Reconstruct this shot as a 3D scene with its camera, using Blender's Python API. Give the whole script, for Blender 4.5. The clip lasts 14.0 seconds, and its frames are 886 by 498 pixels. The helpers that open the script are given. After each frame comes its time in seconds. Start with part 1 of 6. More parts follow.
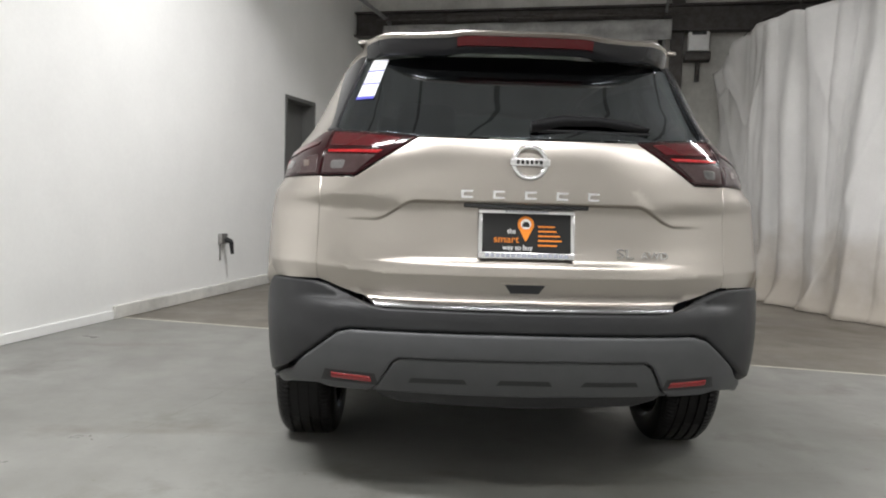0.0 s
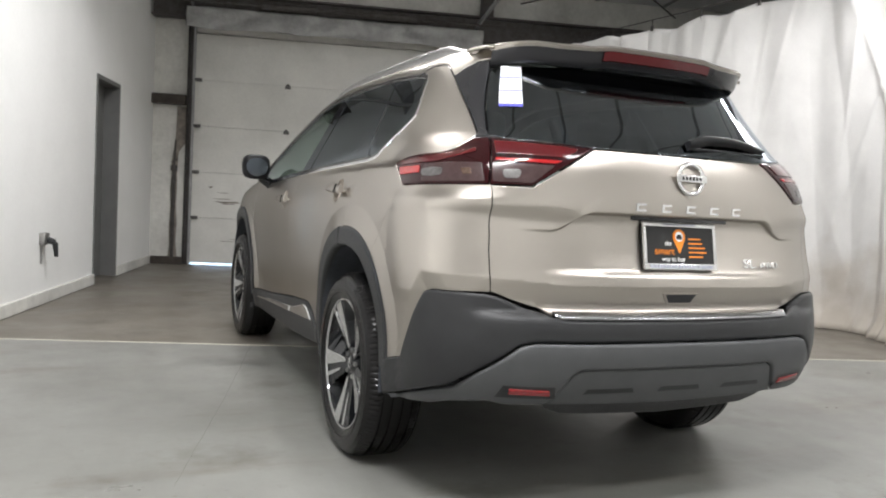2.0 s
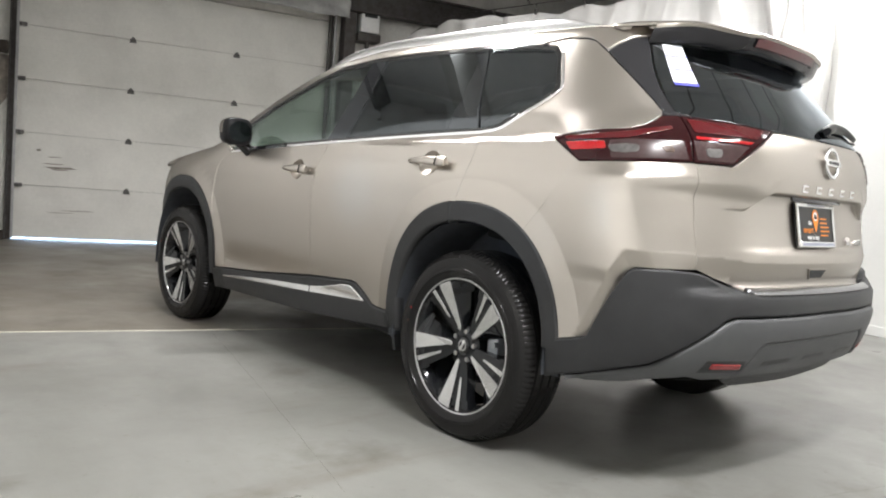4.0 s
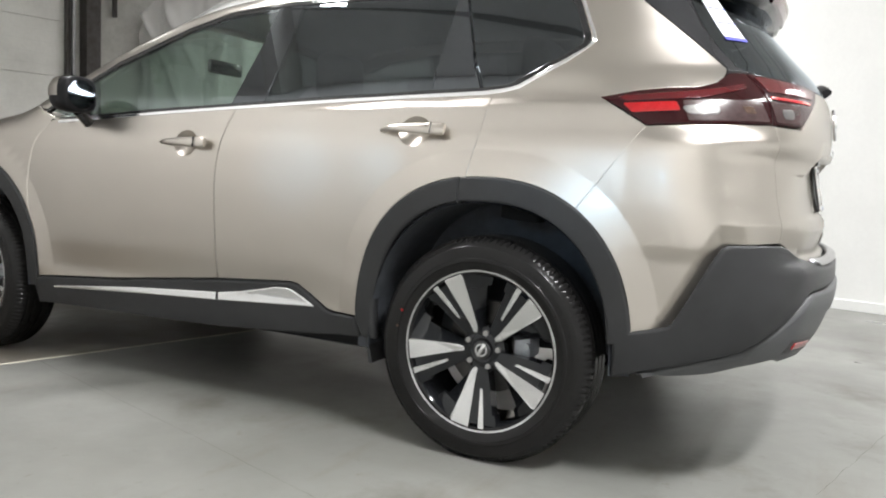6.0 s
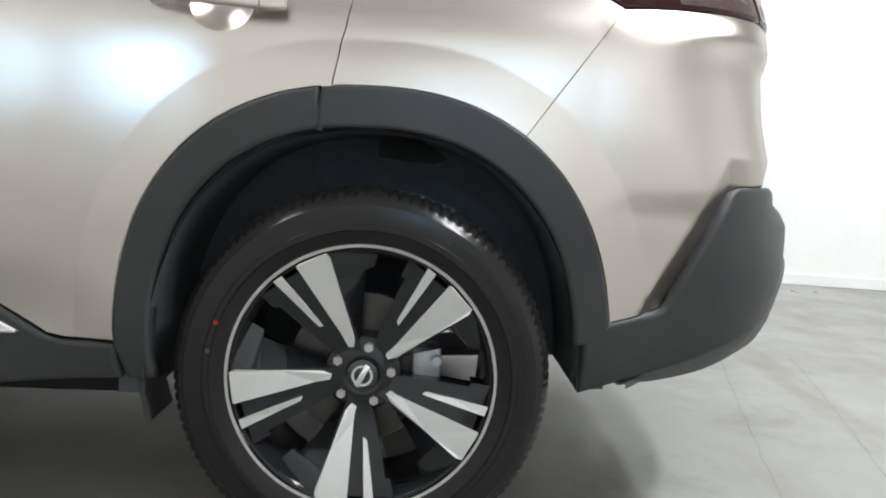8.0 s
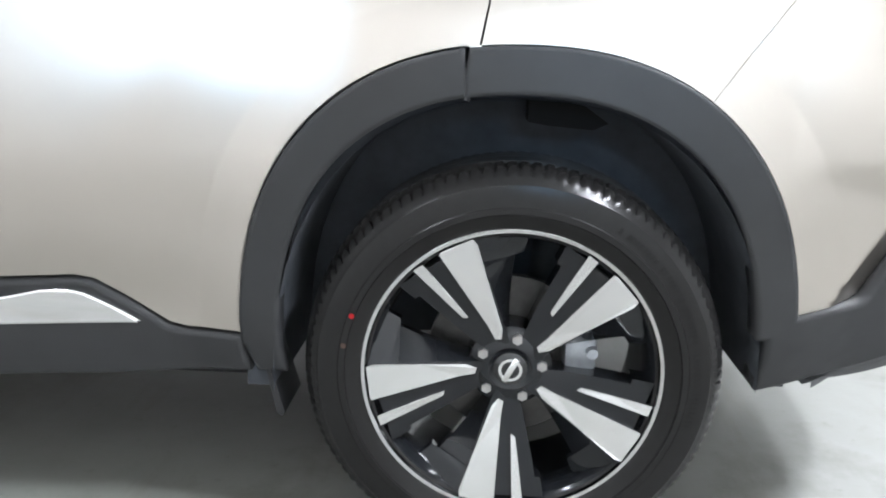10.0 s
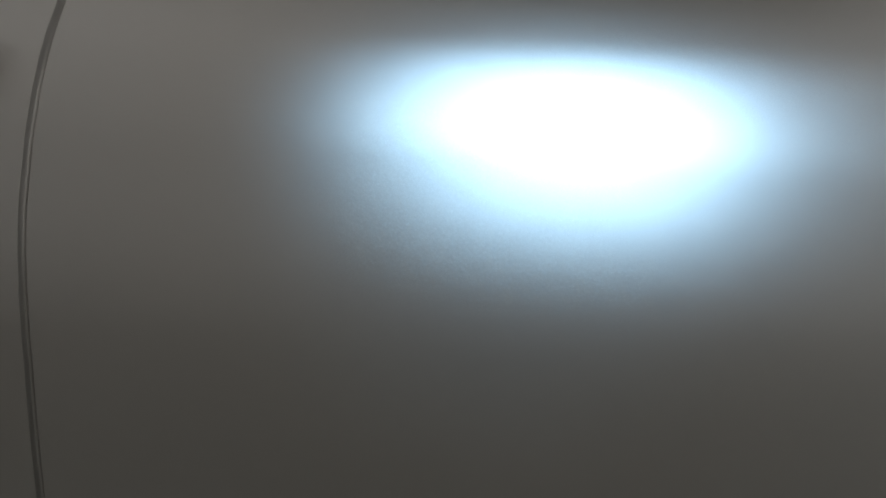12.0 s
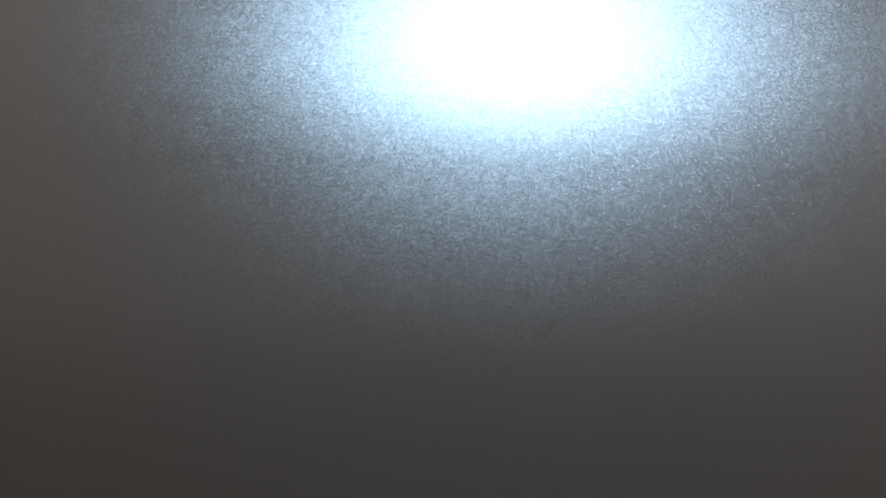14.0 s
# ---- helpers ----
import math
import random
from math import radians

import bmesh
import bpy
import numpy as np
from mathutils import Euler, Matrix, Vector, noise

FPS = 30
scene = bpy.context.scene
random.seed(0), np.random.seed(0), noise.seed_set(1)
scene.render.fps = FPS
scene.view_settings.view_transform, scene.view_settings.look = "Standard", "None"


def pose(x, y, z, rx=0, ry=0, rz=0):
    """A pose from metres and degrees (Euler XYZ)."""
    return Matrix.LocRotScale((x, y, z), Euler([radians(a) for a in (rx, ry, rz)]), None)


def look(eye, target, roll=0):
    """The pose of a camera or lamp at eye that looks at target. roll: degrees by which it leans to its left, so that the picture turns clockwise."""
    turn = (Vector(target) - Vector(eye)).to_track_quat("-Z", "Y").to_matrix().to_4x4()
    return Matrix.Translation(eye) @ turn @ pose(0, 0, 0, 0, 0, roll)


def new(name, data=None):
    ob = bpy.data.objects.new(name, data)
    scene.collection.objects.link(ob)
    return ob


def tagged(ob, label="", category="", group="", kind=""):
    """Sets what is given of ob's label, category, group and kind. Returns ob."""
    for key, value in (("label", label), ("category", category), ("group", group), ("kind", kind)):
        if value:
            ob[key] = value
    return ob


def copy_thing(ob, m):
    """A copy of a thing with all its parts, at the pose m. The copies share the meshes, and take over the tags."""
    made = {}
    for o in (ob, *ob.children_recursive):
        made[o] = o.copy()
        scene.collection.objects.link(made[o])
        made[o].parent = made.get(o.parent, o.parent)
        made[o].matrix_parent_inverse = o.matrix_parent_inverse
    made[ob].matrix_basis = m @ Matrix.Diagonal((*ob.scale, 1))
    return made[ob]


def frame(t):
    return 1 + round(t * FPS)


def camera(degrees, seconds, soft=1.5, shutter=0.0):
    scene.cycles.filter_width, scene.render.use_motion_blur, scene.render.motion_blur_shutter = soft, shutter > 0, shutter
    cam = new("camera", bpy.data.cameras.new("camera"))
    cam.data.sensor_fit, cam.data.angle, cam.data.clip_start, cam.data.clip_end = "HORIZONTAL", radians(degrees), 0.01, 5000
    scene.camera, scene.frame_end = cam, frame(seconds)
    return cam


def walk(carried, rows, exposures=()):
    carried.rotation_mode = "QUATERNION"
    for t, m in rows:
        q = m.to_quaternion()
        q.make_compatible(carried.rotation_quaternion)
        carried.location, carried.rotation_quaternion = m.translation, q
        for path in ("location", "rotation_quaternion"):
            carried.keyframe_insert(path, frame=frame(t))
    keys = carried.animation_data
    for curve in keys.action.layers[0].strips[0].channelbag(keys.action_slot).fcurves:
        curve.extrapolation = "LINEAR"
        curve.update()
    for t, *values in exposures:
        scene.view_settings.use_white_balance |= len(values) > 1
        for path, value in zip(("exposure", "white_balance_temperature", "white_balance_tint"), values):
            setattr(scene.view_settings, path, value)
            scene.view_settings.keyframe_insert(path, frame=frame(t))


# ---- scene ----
cam = camera(59.7, 14.0, soft=2.0)
PATH = [
    (0, (-0.347, -2.443, 1.071), (-0.285, -0.449, 0.924), 1.7),
    (0.5, (-0.715, -2.383, 1.069), (-0.452, -0.405, 0.935), 2.0),
    (1, (-1.076, -2.277, 1.051), (-0.61, -0.335, 0.931), 2.6),
    (1.5, (-1.437, -2.148, 1.047), (-0.785, -0.261, 0.931), 2.5),
    (2, (-1.817, -2.046, 1.059), (-1.014, -0.218, 0.931), 3.1),
    (2.5, (-2.133, -1.875, 1.042), (-1.211, -0.105, 0.9), 3.1),
    (3, (-2.446, -1.69, 1.035), (-1.387, 0.0, 0.882), 3.4),
    (3.5, (-2.748, -1.484, 1.04), (-1.544, 0.105, 0.88), 3.9),
    (3.7, (-2.841, -1.365, 1.011), (-1.581, 0.181, 0.855), 4.3),
    (5.8, (-3.163, -0.122, 0.899), (-1.465, 0.917, 0.704), 2.2),
    (6, (-3.166, -0.008, 0.920), (-1.391, 0.895, 0.737), 2.6),
    (6.5, (-3.082, 0.341, 0.878), (-1.156, 0.859, 0.730), 2.9),
    (7, (-2.873, 0.580, 0.851), (-0.902, 0.885, 0.704), 3.0),
    (7.5, (-2.603, 0.800, 0.808), (-0.608, 0.855, 0.668), 2.6),
    (7.7, (-2.505, 0.839, 0.780), (-0.511, 0.826, 0.632), 2.4),
    (9.8, (-2.160, 1.047, 0.910), (-0.255, 1.133, 0.308), 0.9),
    (10, (-2.174, 1.054, 0.924), (-0.242, 1.161, 0.418), 1.1),
    (10.3, (-2.143, 1.132, 0.900), (-0.184, 1.264, 0.516), 1.8),
    (10.5, (-2.117, 1.189, 0.881), (-0.138, 1.296, 0.611), 2.4),
    (11, (-1.942, 1.323, 0.859), (0.045, 1.536, 0.762), 4.2),
    (11.3, (-1.760, 1.460, 0.905), (0.213, 1.755, 0.765), 4.0),
    (11.6, (-1.600, 1.586, 0.955), (0.365, 1.897, 0.746), 3.6),
    (11.9, (-1.455, 1.750, 0.985), (0.481, 2.035, 0.655), 2.8),
    (12.5, (-1.290, 1.800, 1.000), (0.661, 1.805, 0.567), 1.8),
    (13.2, (-1.190, 1.810, 1.000), (0.745, 1.645, 0.499), 1.2),
    (14, (-1.110, 1.815, 1.000), (0.789, 1.861, 0.382), 1.0),
]
walk(cam, [(t, look(eye, aim, roll)) for t, eye, aim, roll in PATH],
     exposures=[(0, 0.05, 6350, 11), (1.5, 0.25, 6300, 11), (3.5, 0.5, 6400, 11), (6.0, 0.60, 6300, 10), (7.5, 0.46, 6150, 9), (9.8, 1.25, 5900, 10), (10.3, 1.25, 5800, 10),
                (10.7, 1.1, 5800, 10), (11.0, 0.6, 5800, 10), (11.5, -0.75, 5900, 10), (12.0, -1.6, 6100, 10), (12.6, -2.0, 6300, 12), (14, -2.15, 6400, 18)])

# ---- light ----
TURN = radians(-15.3)          # the room stands turned against the car
ROOM = Matrix.Rotation(TURN, 4, "Z")


def room(u, v, z=0.0):
    return ROOM @ Vector((u, v, z))


world = bpy.data.worlds.new("world")
world.use_nodes = True
world.node_tree.nodes["Background"].inputs["Color"].default_value = (0.9, 0.95, 1.0, 1)
world.node_tree.nodes["Background"].inputs["Strength"].default_value = 0.3
scene.world = world


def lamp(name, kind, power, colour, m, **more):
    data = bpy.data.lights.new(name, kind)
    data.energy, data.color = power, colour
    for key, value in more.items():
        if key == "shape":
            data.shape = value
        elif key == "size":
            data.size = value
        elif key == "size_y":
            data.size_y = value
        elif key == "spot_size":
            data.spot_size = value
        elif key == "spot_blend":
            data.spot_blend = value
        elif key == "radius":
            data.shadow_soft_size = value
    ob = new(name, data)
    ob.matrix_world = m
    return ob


WARM = (1.0, 0.985, 0.965)
for u, v, z, power in ((-1.6, 3.0, 3.88, 105), (-1.5, -1.5, 3.62, 135), (0.8, -1.9, 3.62, 58), (3.2, 2.9, 3.62, 76), (3.1, -1.4, 3.62, 42)):
    lamp("booth_light", "AREA", power, WARM, Matrix.Translation(room(u, v, z)) @ ROOM, shape="RECTANGLE", size=1.25, size_y=0.22)
# unseen point lamps added to brighten the ceiling and the far bay
for u, v, power in ((-1.6, 5.4, 9), (1.1, 5.2, 10)):
    lamp("bay_fill", "POINT", power, WARM, Matrix.Translation(room(u, v, 3.62)), radius=0.12)
# three fixed spot lamps standing in for one torch carried beside the camera
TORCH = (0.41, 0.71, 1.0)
lamp("torch_stand_in", "SPOT", 410, TORCH, look((-3.05, 1.67, 1.40), (-0.895, 1.80, 0.94)), spot_size=radians(11.2), spot_blend=1.0, radius=0.05)
lamp("torch_stand_in", "SPOT", 118, TORCH, look((-3.05, 1.54, 1.38), (-0.895, 1.53, 0.94)), spot_size=radians(12.5), spot_blend=1.0, radius=0.05)
lamp("torch_stand_in", "SPOT", 20, TORCH, look((-3.1, 0.66, 1.30), (-0.9, 0.78, 0.95)), spot_size=radians(20), spot_blend=1.0, radius=0.12)

# ---- materials ----


def material(name, colour, rough=0.5, metal=0.0, coat=0.0, var=0.0, scale=6.0, fine=0.0, fine_scale=120.0, bump=0.0, bump_scale=200.0,
             tint=None, spec=0.5, rough_var=0.0, emit=0.0, transmission=0.0, ior=1.45, alpha=1.0):
    m = bpy.data.materials.new(name)
    m.use_nodes = True
    nt = m.node_tree
    b = nt.nodes["Principled BSDF"]
    b.inputs["Base Color"].default_value = (*colour, 1)
    b.inputs["Roughness"].default_value = rough
    b.inputs["Metallic"].default_value = metal
    b.inputs["Coat Weight"].default_value = coat
    b.inputs["Coat Roughness"].default_value = 0.04
    b.inputs["Specular IOR Level"].default_value = spec
    b.inputs["Transmission Weight"].default_value = transmission
    b.inputs["IOR"].default_value = ior
    b.inputs["Alpha"].default_value = alpha
    if emit:
        b.inputs["Emission Color"].default_value = (*colour, 1)
        b.inputs["Emission Strength"].default_value = emit
    co = nt.nodes.new("ShaderNodeTexCoord")

    def noise_node(sc, detail=5):
        n = nt.nodes.new("ShaderNodeTexNoise")
        n.inputs["Scale"].default_value = sc
        n.inputs["Detail"].default_value = detail
        n.inputs["Roughness"].default_value = 0.6
        nt.links.new(co.outputs["Object"], n.inputs["Vector"])
        return n
    if var or fine:
        big, small = noise_node(scale), noise_node(fine_scale, 3)
        add = nt.nodes.new("ShaderNodeMath")
        add.operation = "MULTIPLY_ADD"
        nt.links.new(small.outputs["Fac"], add.inputs[0])
        add.inputs[1].default_value = fine / max(var, 1e-3)
        nt.links.new(big.outputs["Fac"], add.inputs[2])
        mr = nt.nodes.new("ShaderNodeMapRange")
        centre = 0.5 + 0.5 * fine / max(var, 1e-3)
        mr.inputs["From Min"].default_value = centre - 0.25
        mr.inputs["From Max"].default_value = centre + 0.25
        mr.inputs["To Min"].default_value = 0.0
        mr.inputs["To Max"].default_value = 1.0
        nt.links.new(add.outputs[0], mr.inputs["Value"])
        mix = nt.nodes.new("ShaderNodeMix")
        mix.data_type = "RGBA"
        lo = tint if tint else tuple(c * (1 - var) for c in colour)
        hi = tuple(min(1.0, c * (1 + 0.6 * var)) for c in colour)
        mix.inputs[6].default_value = (*lo, 1)
        mix.inputs[7].default_value = (*hi, 1)
        nt.links.new(mr.outputs["Result"], mix.inputs[0])
        nt.links.new(mix.outputs[2], b.inputs["Base Color"])
        if rough_var:
            mr2 = nt.nodes.new("ShaderNodeMapRange")
            mr2.inputs["To Min"].default_value = max(0.03, rough - rough_var)
            mr2.inputs["To Max"].default_value = min(1.0, rough + rough_var)
            mr2.inputs["From Min"].default_value = 0.3
            mr2.inputs["From Max"].default_value = 0.7
            nt.links.new(big.outputs["Fac"], mr2.inputs["Value"])
            nt.links.new(mr2.outputs["Result"], b.inputs["Roughness"])
    if bump:
        bn = nt.nodes.new("ShaderNodeBump")
        bn.inputs["Strength"].default_value = bump
        bn.inputs["Distance"].default_value = 0.002
        src = noise_node(bump_scale, 4)
        nt.links.new(src.outputs["Fac"], bn.inputs["Height"])
        nt.links.new(bn.outputs["Normal"], b.inputs["Normal"])
    return m


def paint_material():
    """Metallic base coat of many small flakes under clear lacquer."""
    m = bpy.data.materials.new("champagne_paint")
    m.use_nodes = True
    nt = m.node_tree
    nt.nodes.remove(nt.nodes["Principled BSDF"])
    co = nt.nodes.new("ShaderNodeTexCoord")
    vo = nt.nodes.new("ShaderNodeTexVoronoi")
    vo.inputs["Scale"].default_value = 3400.0
    nt.links.new(co.outputs["Object"], vo.inputs["Vector"])
    # flakes: each cell leans its own way
    sub = nt.nodes.new("ShaderNodeVectorMath")
    sub.operation = "SUBTRACT"
    nt.links.new(vo.outputs["Color"], sub.inputs[0])
    sub.inputs[1].default_value = (0.5, 0.5, 0.5)
    sc = nt.nodes.new("ShaderNodeVectorMath")
    sc.operation = "SCALE"
    sc.inputs["Scale"].default_value = 0.085
    nt.links.new(sub.outputs[0], sc.inputs[0])
    geo = nt.nodes.new("ShaderNodeNewGeometry")
    add = nt.nodes.new("ShaderNodeVectorMath")
    nt.links.new(geo.outputs["Normal"], add.inputs[0])
    nt.links.new(sc.outputs[0], add.inputs[1])
    nrm = nt.nodes.new("ShaderNodeVectorMath")
    nrm.operation = "NORMALIZE"
    nt.links.new(add.outputs[0], nrm.inputs[0])
    # slight unevenness of the base coat
    nz = nt.nodes.new("ShaderNodeTexNoise")
    nz.inputs["Scale"].default_value = 3.0
    nt.links.new(co.outputs["Object"], nz.inputs["Vector"])
    mix = nt.nodes.new("ShaderNodeMix")
    mix.data_type = "RGBA"
    mix.inputs[6].default_value = (0.475, 0.440, 0.398, 1)
    mix.inputs[7].default_value = (0.505, 0.468, 0.424, 1)
    nt.links.new(nz.outputs["Fac"], mix.inputs[0])
    base = nt.nodes.new("ShaderNodeBsdfGlossy")
    base.distribution = "BECKMANN"
    base.inputs["Roughness"].default_value = 0.36
    nt.links.new(mix.outputs[2], base.inputs["Color"])
    nt.links.new(nrm.outputs[0], base.inputs["Normal"])
    wide = nt.nodes.new("ShaderNodeBsdfGlossy")
    wide.distribution = "GGX"
    wide.inputs["Roughness"].default_value = 0.46
    nt.links.new(mix.outputs[2], wide.inputs["Color"])
    nt.links.new(nrm.outputs[0], wide.inputs["Normal"])
    both_lobes = nt.nodes.new("ShaderNodeMixShader")
    both_lobes.inputs[0].default_value = 0.10
    nt.links.new(base.outputs[0], both_lobes.inputs[1])
    nt.links.new(wide.outputs[0], both_lobes.inputs[2])
    dif = nt.nodes.new("ShaderNodeBsdfDiffuse")
    nt.links.new(mix.outputs[2], dif.inputs["Color"])
    body = nt.nodes.new("ShaderNodeMixShader")
    body.inputs[0].default_value = 0.03
    nt.links.new(both_lobes.outputs[0], body.inputs[1])
    nt.links.new(dif.outputs[0], body.inputs[2])
    coat = nt.nodes.new("ShaderNodeBsdfGlossy")
    coat.inputs["Roughness"].default_value = 0.12
    lw = nt.nodes.new("ShaderNodeLayerWeight")
    lw.inputs["Blend"].default_value = 0.5
    pw = nt.nodes.new("ShaderNodeMath")
    pw.operation = "POWER"
    pw.inputs[1].default_value = 4.5
    nt.links.new(lw.outputs["Facing"], pw.inputs[0])
    fr = nt.nodes.new("ShaderNodeMath")
    fr.operation = "MULTIPLY_ADD"
    fr.inputs[1].default_value = 0.55
    fr.inputs[2].default_value = 0.035
    nt.links.new(pw.outputs[0], fr.inputs[0])
    last = nt.nodes.new("ShaderNodeMixShader")
    nt.links.new(fr.outputs[0], last.inputs[0])
    nt.links.new(body.outputs[0], last.inputs[1])
    nt.links.new(coat.outputs[0], last.inputs[2])
    nt.links.new(last.outputs[0], nt.nodes["Material Output"].inputs["Surface"])
    return m


def glass_material(name, tint, opaque=False):
    m = bpy.data.materials.new(name)
    m.use_nodes = True
    nt = m.node_tree
    nt.nodes.remove(nt.nodes["Principled BSDF"])
    tr = nt.nodes.new("ShaderNodeBsdfDiffuse" if opaque else "ShaderNodeBsdfTransparent")
    tr.inputs["Color"].default_value = (*tint, 1)
    gl = nt.nodes.new("ShaderNodeBsdfGlossy")
    gl.inputs["Roughness"].default_value = 0.02
    gl.inputs["Color"].default_value = (0.86, 0.93, 1, 1)
    lw = nt.nodes.new("ShaderNodeLayerWeight")
    lw.inputs["Blend"].default_value = 0.5
    pw = nt.nodes.new("ShaderNodeMath")
    pw.operation = "POWER"
    pw.inputs[1].default_value = 4.5
    nt.links.new(lw.outputs["Facing"], pw.inputs[0])
    fr = nt.nodes.new("ShaderNodeMath")
    fr.operation = "MULTIPLY_ADD"
    fr.inputs[1].default_value = 0.9
    fr.inputs[2].default_value = 0.105
    nt.links.new(pw.outputs[0], fr.inputs[0])
    mix = nt.nodes.new("ShaderNodeMixShader")
    nt.links.new(fr.outputs[0], mix.inputs[0])
    nt.links.new(tr.outputs[0], mix.inputs[1])
    nt.links.new(gl.outputs[0], mix.inputs[2])
    nt.links.new(mix.outputs[0], nt.nodes["Material Output"].inputs["Surface"])
    return m


PAINT = paint_material()
CLAD = material("textured_black_plastic", (0.0245, 0.025, 0.0262), rough=0.42, spec=0.4, var=0.15, scale=14, bump=0.25, bump_scale=900)
SKID = material("grey_plastic", (0.072, 0.074, 0.077), rough=0.48, var=0.1, scale=12, bump=0.15, bump_scale=900)
GLOSSBLACK = material("gloss_black", (0.008, 0.008, 0.009), rough=0.08, coat=0.5)
CHROME = material("chrome", (0.82, 0.82, 0.83), rough=0.09, metal=1.0)
SATIN = material("machined_aluminium", (0.72, 0.72, 0.72), rough=0.26, metal=1.0, var=0.06, scale=60, fine=0.03, fine_scale=500)
LIPMETAL = material("turned_aluminium", (0.60, 0.60, 0.61), rough=0.07, metal=1.0, var=0.05, scale=60)
RIMBLACK = material("black_rim_paint", (0.010, 0.0108, 0.0125), rough=0.10, spec=0.45)
RUBBER = material("tyre_rubber", (0.0135, 0.013, 0.0128), rough=0.21, spec=0.2, var=0.08, scale=60, bump=0.06, bump_scale=700)
LINER = material("liner_felt", (0.052, 0.057, 0.066), rough=0.85, var=0.3, scale=18, bump=0.4, bump_scale=500)
DISC = material("disc_steel", (0.07, 0.068, 0.066), rough=0.4, metal=0.9, var=0.3, scale=30)
BRUSHED = material("brushed_steel", (0.34, 0.34, 0.35), rough=0.22, metal=1.0, var=0.2, scale=30)
HINGE = material("dull_hinge_steel", (0.13, 0.125, 0.12), rough=0.6, metal=0.4, var=0.3, scale=30)
GALV = material("galvanised_steel", (0.33, 0.33, 0.33), rough=0.5, metal=0.5, var=0.3, scale=8)
STEEL = material("bare_steel", (0.42, 0.41, 0.40), rough=0.38, metal=0.9, var=0.25, scale=30)
CALIPER = material("cast_grey", (0.36, 0.38, 0.41), rough=0.42, metal=0.6, var=0.25, scale=30)
DARKSTEEL = material("dark_steel", (0.075, 0.072, 0.070), rough=0.6, metal=0.4, var=0.4, scale=14, tint=(0.045, 0.036, 0.030))
LENSRED = material("red_lens", (0.33, 0.008, 0.011), rough=0.12, coat=0.4, spec=0.5, var=0.25, scale=40)
LENSDARK = material("smoked_red_lens", (0.065, 0.004, 0.006), rough=0.10, coat=0.3)
LENSBLACK = material("smoked_black_lens", (0.020, 0.003, 0.004), rough=0.08, spec=0.35)
LENSCLEAR = material("clear_lens", (0.13, 0.125, 0.122), rough=0.32, metal=0.6, coat=0.6, var=0.7, scale=26)
SMOKE = material("smoked_grey_lens", (0.050, 0.030, 0.030), rough=0.22, spec=0.4, var=0.3, scale=50)
LENSAMBER = material("amber_lens", (0.085, 0.05, 0.035), rough=0.15, coat=1.0, var=0.4, scale=60)
REFLECTOR = material("red_reflector", (0.24, 0.012, 0.015), rough=0.2, coat=0.6, var=0.3, scale=150)
PRIVACY = glass_material("privacy_glass", (0.05, 0.055, 0.06))
CLEARGLASS = glass_material("clear_glass", (0.62, 0.72, 0.66))
BLACKGLASS = glass_material("black_glass", (0.012, 0.012, 0.013), opaque=True)
# near-black that paints the shade in panel gaps and the liner pocket
SHADEBLACK = material("shade_black", (0.006, 0.006, 0.006), rough=0.9, spec=0.1)
PIANO = material("black_lacquer", (0.020, 0.020, 0.022), rough=0.16, spec=0.55)
SATINBLACK = material("satin_black", (0.008, 0.008, 0.009), rough=0.36, spec=0.2)
MIRRORGLASS = material("mirror_glass", (0.14, 0.15, 0.16), rough=0.02, metal=1.0)
TRIMCLOTH = material("dark_leather", (0.03, 0.03, 0.032), rough=0.55, var=0.2, scale=20, bump=0.3, bump_scale=300)
HEADLINER = material("headliner", (0.42, 0.41, 0.39), rough=0.9, var=0.1, scale=20)
WHITE = material("white_letter", (0.8, 0.8, 0.8), rough=0.5)
ORANGE = material("orange_print", (0.78, 0.24, 0.02), rough=0.45)
PLATEBLACK = material("plate_black", (0.012, 0.012, 0.012), rough=0.35)
PAPER = material("white_paper", (0.72, 0.74, 0.78), rough=0.6, var=0.08, scale=60)
BLUEINK = material("blue_print", (0.08, 0.08, 0.45), rough=0.6)
GREYINK = material("grey_print", (0.32, 0.34, 0.40), rough=0.6)


